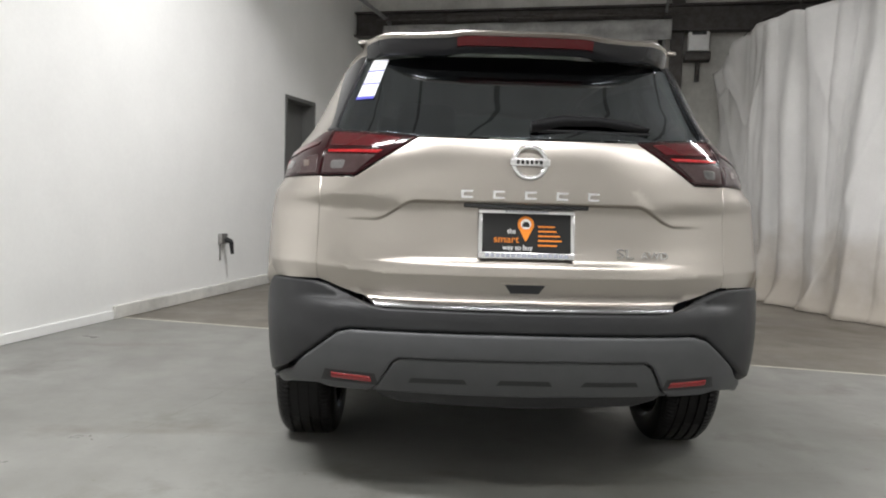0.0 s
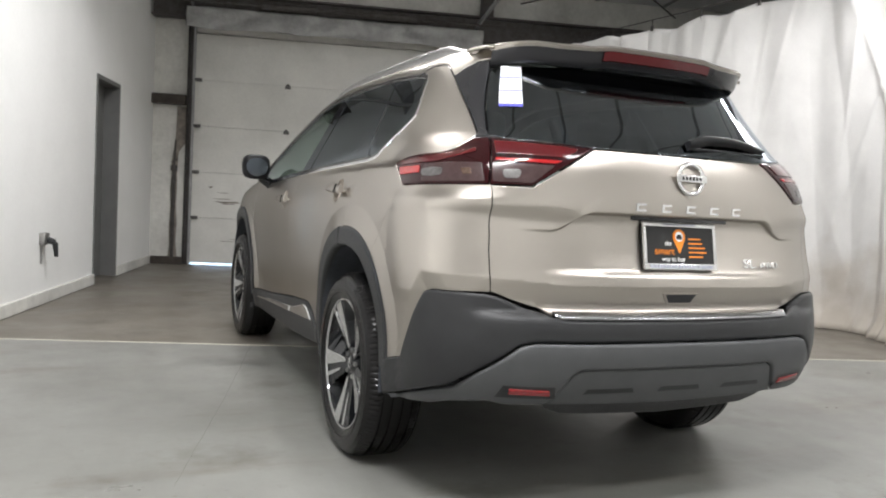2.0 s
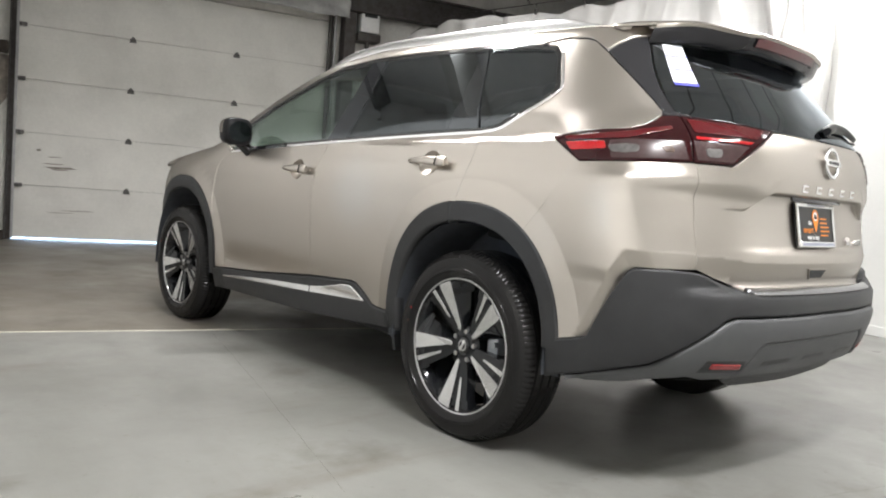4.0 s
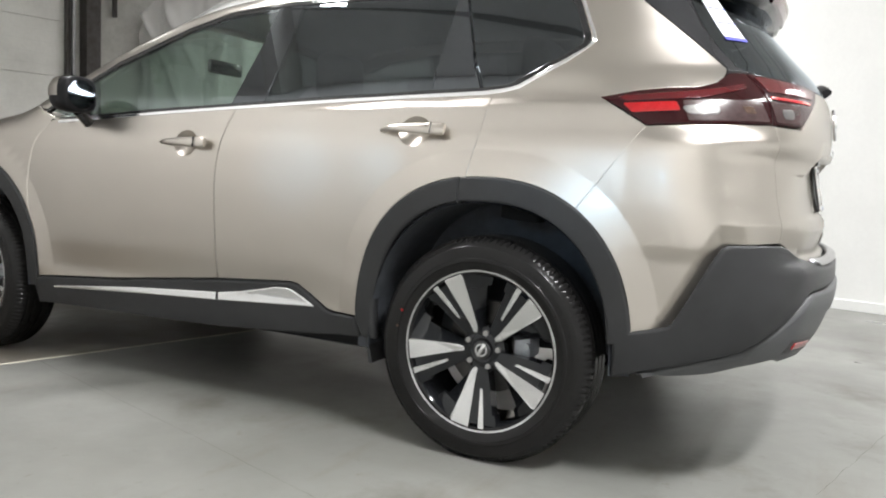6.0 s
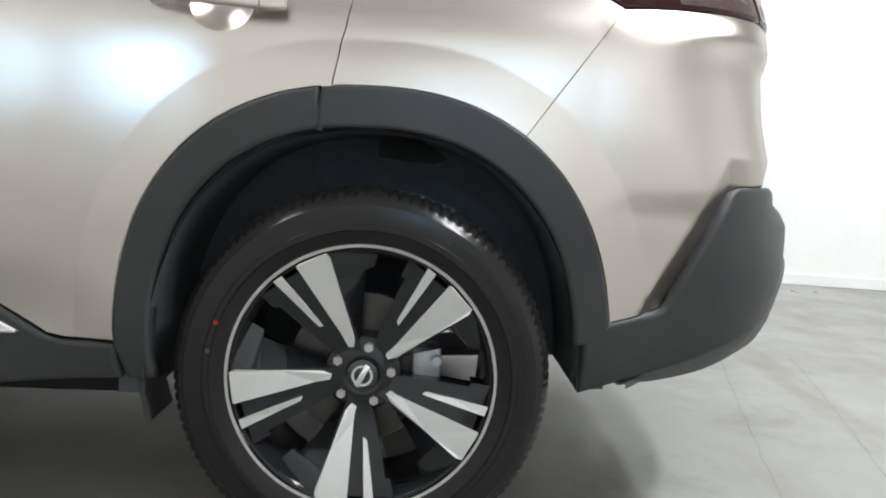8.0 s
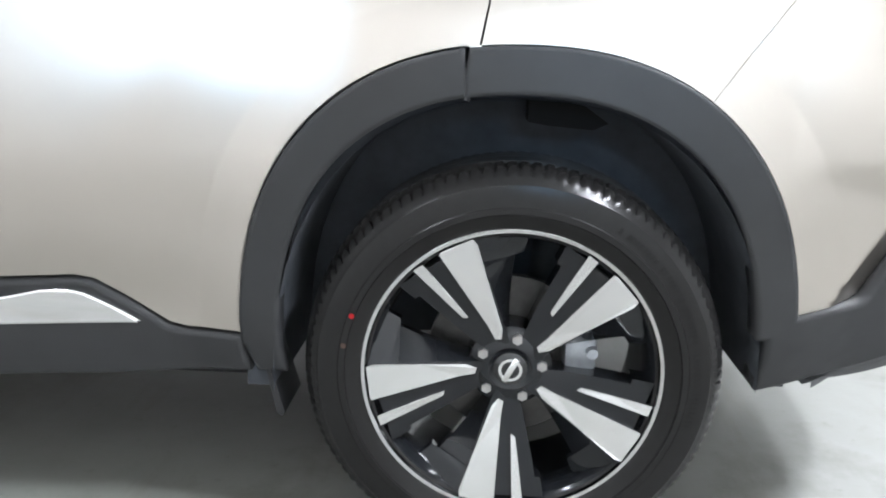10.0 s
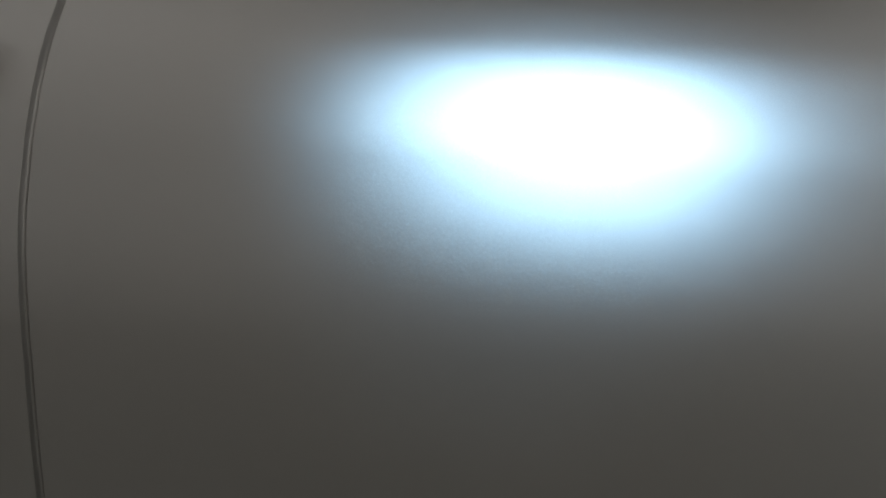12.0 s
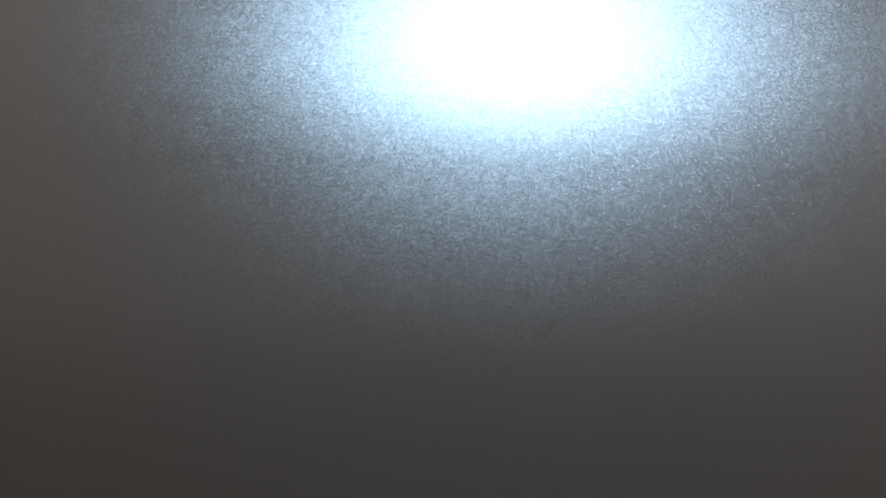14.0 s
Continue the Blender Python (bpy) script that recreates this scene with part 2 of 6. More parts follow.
def floor_material(name, dark, mid, light, rough, stains):
    """Worn slab: clouds, drag marks, small spots, and a gloss that changes with them."""
    m = material(name, mid, rough=rough)
    nt = m.node_tree
    b = nt.nodes["Principled BSDF"]
    co = nt.nodes.new("ShaderNodeTexCoord")

    def tex(scale, detail, stretch=(1, 1, 1), turn=0.0):
        mp = nt.nodes.new("ShaderNodeMapping")
        mp.inputs["Scale"].default_value = stretch
        mp.inputs["Rotation"].default_value = (0, 0, turn)
        nt.links.new(co.outputs["Object"], mp.inputs["Vector"])
        n = nt.nodes.new("ShaderNodeTexNoise")
        n.inputs["Scale"].default_value = scale
        n.inputs["Detail"].default_value = detail
        n.inputs["Roughness"].default_value = 0.62
        nt.links.new(mp.outputs[0], n.inputs["Vector"])
        return n.outputs["Fac"]

    def spread(src, lo, hi, a=0.0, c=1.0):
        r = nt.nodes.new("ShaderNodeMapRange")
        r.inputs["From Min"].default_value, r.inputs["From Max"].default_value = lo, hi
        r.inputs["To Min"].default_value, r.inputs["To Max"].default_value = a, c
        nt.links.new(src, r.inputs["Value"])
        return r.outputs["Result"]

    def blend(fac, c1, c2):
        x = nt.nodes.new("ShaderNodeMix")
        x.data_type = "RGBA"
        nt.links.new(fac, x.inputs[0])
        for k, c in ((6, c1), (7, c2)):
            if isinstance(c, tuple):
                x.inputs[k].default_value = (*c, 1)
            else:
                nt.links.new(c, x.inputs[k])
        return x.outputs[2]
    cloud = tex(0.9, 8)
    col = blend(spread(cloud, 0.32, 0.68), mid, light)
    col = blend(spread(tex(2.2, 7, (1, 0.22, 1), 0.4), 0.50, 0.72, 0, 0.75), col, mid)
    col = blend(spread(tex(1.7, 9), 0.56, 0.70, 0, stains), col, dark)
    col = blend(spread(tex(28, 4), 0.62, 0.75, 0, 0.5 * stains), col, dark)
    # brown drag marks and drips
    brown = tuple(0.62 * a + 0.38 * c for a, c in zip(dark, (0.13, 0.085, 0.045)))
    col = blend(spread(tex(2.6, 8, (0.16, 1, 1), 1.25), 0.57, 0.70, 0, 0.65 * stains), col, brown)
    col = blend(spread(tex(11, 6), 0.66, 0.74, 0, 0.7 * stains), col, brown)
    nt.links.new(col, b.inputs["Base Color"])
    nt.links.new(spread(tex(1.4, 6), 0.3, 0.7, rough - 0.12, rough + 0.16), b.inputs["Roughness"])
    bn = nt.nodes.new("ShaderNodeBump")
    bn.inputs["Strength"].default_value = 0.12
    bn.inputs["Distance"].default_value = 0.002
    nt.links.new(tex(45, 5), bn.inputs["Height"])
    nt.links.new(bn.outputs["Normal"], b.inputs["Normal"])
    return m


EPOXY = floor_material("grey_floor_paint", (0.098, 0.090, 0.074), (0.165, 0.163, 0.148), (0.235, 0.235, 0.219), 0.36, 0.7)
CONCRETE = floor_material("worn_concrete", (0.07, 0.06, 0.045), (0.125, 0.112, 0.092), (0.185, 0.168, 0.142), 0.42, 0.7)
WALLPAINT = material("white_wall_paint", (0.80, 0.80, 0.78), rough=0.7, var=0.05, scale=1.4, fine=0.02, fine_scale=30, bump=0.12, bump_scale=45)
GRUBBY = material("grubby_wall_paint", (0.62, 0.61, 0.57), rough=0.7, var=0.3, scale=1.8, fine=0.1, fine_scale=20, bump=0.15, bump_scale=45)


def brown_foot_cloth():
    """White cotton that turns brown towards its foot, broken up by noise."""
    m = material("white_cloth", (0.68, 0.67, 0.655), rough=0.9, var=0.08, scale=3, fine=0.03, fine_scale=80, bump=0.1, bump_scale=300)
    nt = m.node_tree
    b = nt.nodes["Principled BSDF"]
    clean = b.inputs["Base Color"].links[0].from_socket
    co = nt.nodes.new("ShaderNodeTexCoord")
    sep = nt.nodes.new("ShaderNodeSeparateXYZ")
    nt.links.new(co.outputs["Object"], sep.inputs[0])
    nz = nt.nodes.new("ShaderNodeTexNoise")
    nz.inputs["Scale"].default_value, nz.inputs["Detail"].default_value = 2.3, 6
    nt.links.new(co.outputs["Object"], nz.inputs["Vector"])
    add = nt.nodes.new("ShaderNodeMath")
    add.operation = "MULTIPLY_ADD"
    add.inputs[1].default_value = -1.5
    nt.links.new(nz.outputs["Fac"], add.inputs[0])
    nt.links.new(sep.outputs["Z"], add.inputs[2])
    mr = nt.nodes.new("ShaderNodeMapRange")
    mr.inputs["From Min"].default_value, mr.inputs["From Max"].default_value = -0.62, 0.12
    mr.inputs["To Min"].default_value, mr.inputs["To Max"].default_value = 0.75, 0.0
    nt.links.new(add.outputs[0], mr.inputs["Value"])
    mix = nt.nodes.new("ShaderNodeMix")
    mix.data_type = "RGBA"
    nt.links.new(mr.outputs["Result"], mix.inputs[0])
    nt.links.new(clean, mix.inputs[6])
    mix.inputs[7].default_value = (0.36, 0.31, 0.245, 1)
    nt.links.new(mix.outputs[2], b.inputs["Base Color"])
    return m


CLOTH = brown_foot_cloth()
DOORWHITE = material("garage_door_paint", (0.66, 0.65, 0.61), rough=0.5, var=0.14, scale=1.6, fine=0.05, fine_scale=30, bump=0.08, bump_scale=90)
DOORGREY = material("grey_door_paint", (0.13, 0.13, 0.125), rough=0.55, var=0.15, scale=4)
PALEJOINT = material("pale_joint", (0.62, 0.59, 0.50), rough=0.7, var=0.3, scale=6)
DECK = material("ceiling_sheeting", (0.80, 0.80, 0.79), rough=0.5, var=0.16, scale=1.5, fine=0.06, fine_scale=20, bump=0.5, bump_scale=14)
SHEET = material("plastic_sheet", (0.34, 0.34, 0.33), rough=0.35, var=0.35, scale=2.5, fine=0.15, fine_scale=18)
SCUFF = material("scuff_marks", (0.24, 0.21, 0.18), rough=0.8, var=0.5, scale=12)
DIRT = material("black_soot", (0.06, 0.05, 0.042), rough=0.9, var=0.5, scale=9)
JOINT = material("joint_filler", (0.165, 0.16, 0.145), rough=0.8, var=0.3, scale=10)
SKYGLOW = material("daylight", (0.55, 0.75, 1.0), rough=1, emit=9.0)

# ---- mesh helpers ----


def link_mesh(name, verts, faces, mat, parent=None, label="", smooth=True, normals=None):
    me = bpy.data.meshes.new(name)
    me.from_pydata([tuple(v) for v in verts], [], [tuple(int(i) for i in f) for f in faces])
    me.materials.append(mat)
    if smooth:
        me.shade_smooth()
    if normals is not None:
        me.normals_split_custom_set_from_vertices([tuple(n) for n in normals])
    ob = new(name, me)
    if parent:
        ob.parent = parent
    if label:
        ob["label"] = label
    return ob


def part(name, bm, mat, parent=None, label="", smooth=True, angle=35):
    bmesh.ops.recalc_face_normals(bm, faces=bm.faces)
    me = bpy.data.meshes.new(name)
    bm.to_mesh(me)
    bm.free()
    me.materials.append(mat)
    if smooth:
        me.shade_smooth()
        me.set_sharp_from_angle(angle=radians(angle))
    ob = new(name, me)
    if parent:
        ob.parent = parent
    if label:
        ob["label"] = label
    return ob


def box(bm, lo, hi, bevel=0.0, m=None, seg=2):
    lo, hi = Vector(lo), Vector(hi)
    r = bmesh.ops.create_cube(bm, size=1.0)
    vs = r["verts"]
    for v in vs:
        v.co = Vector(((lo[i] + hi[i]) / 2 + v.co[i] * (hi[i] - lo[i]) for i in range(3)))
    if bevel:
        es = list({e for v in vs for e in v.link_edges})
        r2 = bmesh.ops.bevel(bm, geom=es, offset=bevel, segments=seg, profile=0.5, affect="EDGES")
        vs = list({v for f in r2["faces"] for v in f.verts} | {v for v in vs if v.is_valid})
    if m is not None:
        bmesh.ops.transform(bm, matrix=m, verts=[v for v in vs if v.is_valid])
    return vs


def cyl(bm, p, q, r1, r2=None, seg=16):
    p, q = Vector(p), Vector(q)
    d = q - p
    m = Matrix.Translation((p + q) / 2) @ d.to_track_quat("Z", "Y").to_matrix().to_4x4()
    bmesh.ops.create_cone(bm, cap_ends=True, segments=seg, radius1=r1, radius2=r1 if r2 is None else r2, depth=d.length, matrix=m)


def prism(bm, outline, lo, hi, fn):
    """A closed outline of 2D points pulled from lo to hi; fn(p, q, h) gives the place."""
    a = [bm.verts.new(fn(p, q, lo)) for p, q in outline]
    b = [bm.verts.new(fn(p, q, hi)) for p, q in outline]
    n = len(outline)
    bm.faces.new(a)
    bm.faces.new(b[::-1])
    for i in range(n):
        bm.faces.new((a[i], b[i], b[(i + 1) % n], a[(i + 1) % n]))


def lathe(bm, profile, seg=48, m=None):
    """profile of (r, h) spun round the local z axis."""
    rings = []
    for i in range(seg):
        t = 2 * math.pi * i / seg
        rings.append([bm.verts.new((r * math.cos(t), r * math.sin(t), h)) for r, h in profile])
    for i in range(seg):
        a, b = rings[i], rings[(i + 1) % seg]
        for j in range(len(profile) - 1):
            bm.faces.new((a[j], a[j + 1], b[j + 1], b[j]))
    if m is not None:
        bmesh.ops.transform(bm, matrix=m, verts=[v for r in rings for v in r])


def curve(*pts):
    """A smooth curve through (x, y) points that never overshoots."""
    xs = np.array([p[0] for p in pts], float)
    ys = np.array([p[1] for p in pts], float)
    h, d = np.diff(xs), np.diff(ys) / np.diff(xs)
    m = np.zeros(len(xs))
    m[0], m[-1] = d[0], d[-1]
    for i in range(1, len(xs) - 1):
        if d[i - 1] * d[i] > 0:
            w1, w2 = 2 * h[i] + h[i - 1], h[i] + 2 * h[i - 1]
            m[i] = (w1 + w2) / (w1 / d[i - 1] + w2 / d[i])

    def f(x):
        x = np.clip(np.asarray(x, float), xs[0], xs[-1])
        i = np.clip(np.searchsorted(xs, x, side="right") - 1, 0, len(xs) - 2)
        t = (x - xs[i]) / h[i]
        return ((2 * t**3 - 3 * t**2 + 1) * ys[i] + (t**3 - 2 * t**2 + t) * h[i] * m[i]
                + (-2 * t**3 + 3 * t**2) * ys[i + 1] + (t**3 - t**2) * h[i] * m[i + 1])
    return f


def ramp(x, a, b):
    t = np.clip((x - a) / (b - a), 0, 1)
    return t * t * (3 - 2 * t)


# ---- the car's skin: x across (left side is negative), y forward from the rear bumper, z up ----
AQ, AS, AF = 1.20, 4.35, 5.55
NEXP = 2.7
YR = curve((0.25, 0.16), (0.36, 0.10), (0.43, 0.05), (0.52, 0.012), (0.60, -0.004), (0.67, -0.004), (0.695, 0.002), (0.725, 0.036), (0.80, 0.036), (0.85, 0.042),
           (0.92, 0.048), (1.00, 0.046), (1.04, 0.036), (1.10, 0.034), (1.17, 0.040), (1.22, 0.050), (1.27, 0.073), (1.40, 0.185), (1.56, 0.325), (1.68, 0.42))
YS = curve((0.25, 0.16), (0.36, 0.10), (0.43, 0.05), (0.52, 0.014), (0.60, 0.004), (0.70, 0.018), (0.80, 0.036), (0.85, 0.042), (0.92, 0.048), (1.00, 0.046), (1.04, 0.036), (1.10, 0.034),
           (1.17, 0.040), (1.22, 0.050), (1.27, 0.073), (1.40, 0.185), (1.56, 0.325), (1.68, 0.42))
KR = curve((0.25, 0.40), (0.50, 0.405), (0.75, 0.43), (0.90, 0.485), (1.00, 0.522), (1.10, 0.56), (1.18, 0.60), (1.25, 0.69), (1.30, 0.75), (1.42, 0.66), (1.56, 0.51), (1.68, 0.43))
YF = curve((0.25, 4.42), (0.40, 4.58), (0.60, 4.63), (0.80, 4.62), (0.95, 4.55), (1.10, 4.40), (1.68, 3.9))
WS = curve((0.22, 0.83), (0.34, 0.862), (0.45, 0.877), (0.58, 0.881), (0.75, 0.893), (0.88, 0.899), (0.96, 0.897), (1.02, 0.890), (1.06, 0.880),
           (1.09, 0.870), (1.17, 0.846), (1.30, 0.785), (1.45, 0.712), (1.55, 0.662), (1.62, 0.625), (1.70, 0.58))
TAPER = curve((-0.2, 0.99), (0.5, 0.995), (1.0, 1.0), (3.2, 1.0), (3.8, 0.985), (4.3, 0.955), (4.7, 0.92))
ZT = curve((0.1, 1.585), (0.30, 1.602), (0.60, 1.626), (0.9, 1.638), (1.4, 1.650), (2.0, 1.647), (2.35, 1.611), (2.55, 1.556), (2.9, 1.405),
           (3.15, 1.265), (3.4, 1.14), (3.72, 1.085), (4.1, 1.02), (4.4, 0.93), (4.7, 0.80))
ZC = curve((0.1, 1.61), (0.30, 1.635), (0.6, 1.658), (1.2, 1.682), (2.0, 1.685), (2.6, 1.648), (2.85, 1.585), (3.2, 1.41), (3.6, 1.20), (3.75, 1.155),
           (4.1, 1.11), (4.4, 1.03), (4.7, 0.92))
_th = np.linspace(0, math.pi / 2, 2000)
_bx, _by = 0.9 * np.sin(_th) ** (2 / NEXP), 0.5 * (1 - np.abs(np.cos(_th)) ** (2 / NEXP))
_arc = np.concatenate([[0], np.cumsum(np.hypot(np.diff(_bx), np.diff(_by)))])
_arc /= _arc[-1]
AXLES = (1.0, 3.705)
HANDLES = ((1.285, 1.070), (2.315, 1.010))


def arch_rho(y, z, yc):
    return ((np.abs(y - yc) / 0.49) ** 2.3 + (np.maximum(z - 0.40, 0) / 0.53) ** 2.3) ** (1 / 2.3)


def skin(a, z, plain=False):
    """Places on the body's skin: a runs from the middle of the rear (0) round the left side (positive) to the front. plain: without the folds of the corner."""
    a, z = np.asarray(a, float), np.asarray(z, float)
    s, a = np.where(a < 0, -1.0, 1.0), np.abs(a)
    # the bumper's shelf runs out before the side
    shelf = 1 - ramp(a, 0.66, 0.86)
    yr, k, yf, kf = YR(z) * shelf + YS(z) * (1 - shelf), KR(z), YF(z), 0.75
    y1, y2 = yr + k, yf - kf
    t1 = np.interp(a / AQ, _arc, _th)
    t2 = np.interp((AF - a) / (AF - AS), _arc, _th)
    e = 2 / NEXP
    y = np.where(a < AQ, yr + k * (1 - np.abs(np.cos(t1)) ** e),
                 np.where(a < AS, y1 + (a - AQ) / (AS - AQ) * (y2 - y1), yf - kf * (1 - np.abs(np.cos(t2)) ** e)))
    f = np.where(a < AQ, np.sin(t1) ** e, np.where(a < AS, 1.0, np.sin(t2) ** e))
    x = f * WS(z) * TAPER(y)
    # the roof edge rolls over
    x = x - 0.035 * np.exp(-np.maximum(ZT(y) - z, 0) / 0.022) * np.where(a > 0.9, 1, 0)
    # raised band round each wheel arch
    for yc in AXLES:
        x = x + np.where(a > 0.9, 0.013 * np.clip((1.165 - arch_rho(y, z, yc)) / 0.165, 0, 1), 0)
    # shoulder line that runs forward from the tail lamp
    line = 1.176 - 0.03 * np.clip(y - 0.66, 0, 2)
    x = x - np.where(a > 0.9, 0.013 * ramp(z, line - 0.004, line + 0.020) * (1 - ramp(z, line + 0.024, line + 0.12)) * ramp(y, 0.55, 0.75) * (1 - ramp(y, 1.2, 2.0)), 0)
    # shallow scoop low on the doors
    x = x - 0.018 * np.exp(-((z - 0.455) / 0.08) ** 2) * ramp(y, 1.45, 1.75) * (1 - ramp(y, 3.0, 3.25))
    # dished cups behind the door handles
    for yc, zc in HANDLES:
        x = x - np.where(a > 1.0, 0.030 * np.maximum(0, 1 - ((y - yc) / 0.060) ** 2 - ((z - zc - 0.003) / 0.052) ** 2), 0)
    # plate recess under the ledge of the tailgate, running out towards the corners
    ledge = 1.042 - 0.062 * ramp(x, 0.36, 0.50)
    wide = 1 - ramp(x, 0.24, 0.62)
    sharp = (1 - ramp(z, ledge - 0.010, ledge + 0.002)) * wide * ramp(z, 0.826, 0.862)
    deep = 0.018 + 0.030 * np.clip((z - 0.86) / 0.16, 0, 1)
    y = y + np.where(a < AQ, sharp * deep, 0)
    # soft hollow under the lamps
    hollow = (1 - ramp(z, 1.020, 1.066)) * np.clip((z - 0.82) / 0.20, 0, 1) * ramp(x, 0.34, 0.62) * (1 - ramp(y, 0.22, 0.48))
    y = y + np.where(a < AQ, 0.010 * hollow, 0)
    x = x - np.where(a < AQ + 0.3, 0.003 * hollow, 0)
    # raised pad on the ledge
    pad = (1 - ramp(x + (z - 1.045) * 0.9, 0.37, 0.415)) * ramp(z, ledge - 0.004, ledge + 0.004) * (1 - ramp(z, 1.088, 1.094))
    y = y - np.where(a < AQ, 0.004 * pad, 0)
    if plain:
        return np.stack([-s * x, y, z + 0 * a], -1)
    # upright break where the side turns towards the rear
    brk = 0.235 + 0.41 * (z - 0.831)
    tent = np.clip(np.minimum((0.56 - y) / (0.56 - brk), (y - 0.06) / (brk - 0.06)), 0, 1)
    x = x + np.where(a < AQ + 0.3, 0.018 * tent * ramp(z, 0.70, 0.76) * (1 - ramp(z, 1.05, 1.11)), 0)
    # crease low on the tailgate and round the black corner of the bumper: the paint turns in beneath it
    crease = 0.802 + 0.022 * ramp(np.abs(x), 0.45, 0.66)
    slant = (z - 0.745 + (y - 0.285) * 1.89) / 2.14 / 0.042
    fold = np.clip(np.minimum((crease - z) / 0.068, 1 - slant), 0, 1) * (1 - ramp(y, 0.42, 0.50))
    fold = fold * (1 - shelf * (1 - ramp(z, 0.690, 0.722)))
    flank = ramp(y, 0.07, 0.24)
    x = x - np.where(a < AQ + 0.5, 0.027 * fold * flank, 0)
    y = y + np.where(a < AQ, 0.018 * fold * (1 - flank), 0)
    return np.stack([-s * x, y, z + 0 * a], -1)


def plain_skin(a, z):
    return skin(a, z, True)


def top(x, y):
    """Places on the roof, windscreen and bonnet."""
    x, y = np.asarray(x, float), np.asarray(y, float)
    ze, zc = ZT(y), ZC(y)
    xe = WS(ze) * TAPER(y) - 0.035
    return np.stack([x, y, zc - (zc - ze) * np.minimum(np.abs(x) / xe, 1.05) ** 2.4], -1)


def top_edge(y):
    return float(WS(ZT(y)) * TAPER(y) - 0.035)


def solve(fn, want, lo, hi):
    up = fn(hi) > fn(lo)
    for _ in range(50):
        mid = (lo + hi) / 2
        if (fn(mid) < want) == up:
            lo = mid
        else:
            hi = mid
    return (lo + hi) / 2


def sp(y, z):
    """The skin's place seen from the side."""
    return (solve(lambda a: float(skin(a, z)[1]), y, 0.35, AF), z)


def rp(x, z):
    """The skin's place seen from behind."""
    a = solve(lambda q: -float(skin(q, z)[0]), abs(x), 0.0, AQ)
    return (a if x <= 0 else -a, z)


def side(*pts):
    """Many places seen from the side at once."""
    q = np.array(pts, float)
    lo, hi = np.full(len(q), 0.35), np.full(len(q), AF)
    for _ in range(40):
        mid = (lo + hi) / 2
        low = skin(mid, q[:, 1])[:, 1] < q[:, 0]
        lo, hi = np.where(low, mid, lo), np.where(low, hi, mid)
    return list(zip((lo + hi) / 2, q[:, 1]))


def rear(*pts):
    """Many places seen from behind at once."""
    q = np.array(pts, float)
    lo, hi = np.zeros(len(q)), np.full(len(q), AQ)
    for _ in range(40):
        mid = (lo + hi) / 2
        low = -skin(mid, q[:, 1])[:, 0] < np.abs(q[:, 0])
        lo, hi = np.where(low, mid, lo), np.where(low, hi, mid)
    return list(zip(np.where(q[:, 0] <= 0, 1, -1) * (lo + hi) / 2, q[:, 1]))


def outline(*pts):
    """A closed outline seen from the side, its edges kept straight in that view."""
    out = []
    for (y0, z0), (y1, z1) in zip(pts, pts[1:] + pts[:1]):
        n = max(1, int(math.hypot(y1 - y0, z1 - z0) / 0.03))
        out += [(y0 + (y1 - y0) * i / n, z0 + (z1 - z0) * i / n) for i in range(n)]
    return side(*out)


def rounded(poly, r, n=5):
    out = []
    m = len(poly)
    for i in range(m):
        p, q, s = (np.array(poly[j % m], float) for j in (i - 1, i, i + 1))
        d1, d2 = np.linalg.norm(p - q), np.linalg.norm(s - q)
        c = 0 if d1 < 1e-9 or d2 < 1e-9 else np.dot(p - q, s - q) / d1 / d2
        if c < -0.97 or r <= 0:
            out.append(tuple(q))
            continue
        k = min(r, 0.45 * d1, 0.45 * d2)
        b0, b1 = q + (p - q) / d1 * k, q + (s - q) / d2 * k
        for t in np.linspace(0, 1, n):
            out.append(tuple((1 - t) ** 2 * b0 + 2 * t * (1 - t) * q + t * t * b1))
    return out


def inside(px, py, ring):
    hit = np.zeros(len(px), bool)
    x1, y1 = ring[:, 0], ring[:, 1]
    x2, y2 = np.roll(x1, -1), np.roll(y1, -1)
    for i in range(len(ring)):
        if y1[i] == y2[i]:
            continue
        hit ^= ((y1[i] > py) != (y2[i] > py)) & (px < (x2[i] - x1[i]) * (py - y1[i]) / (y2[i] - y1[i]) + x1[i])
    return hit


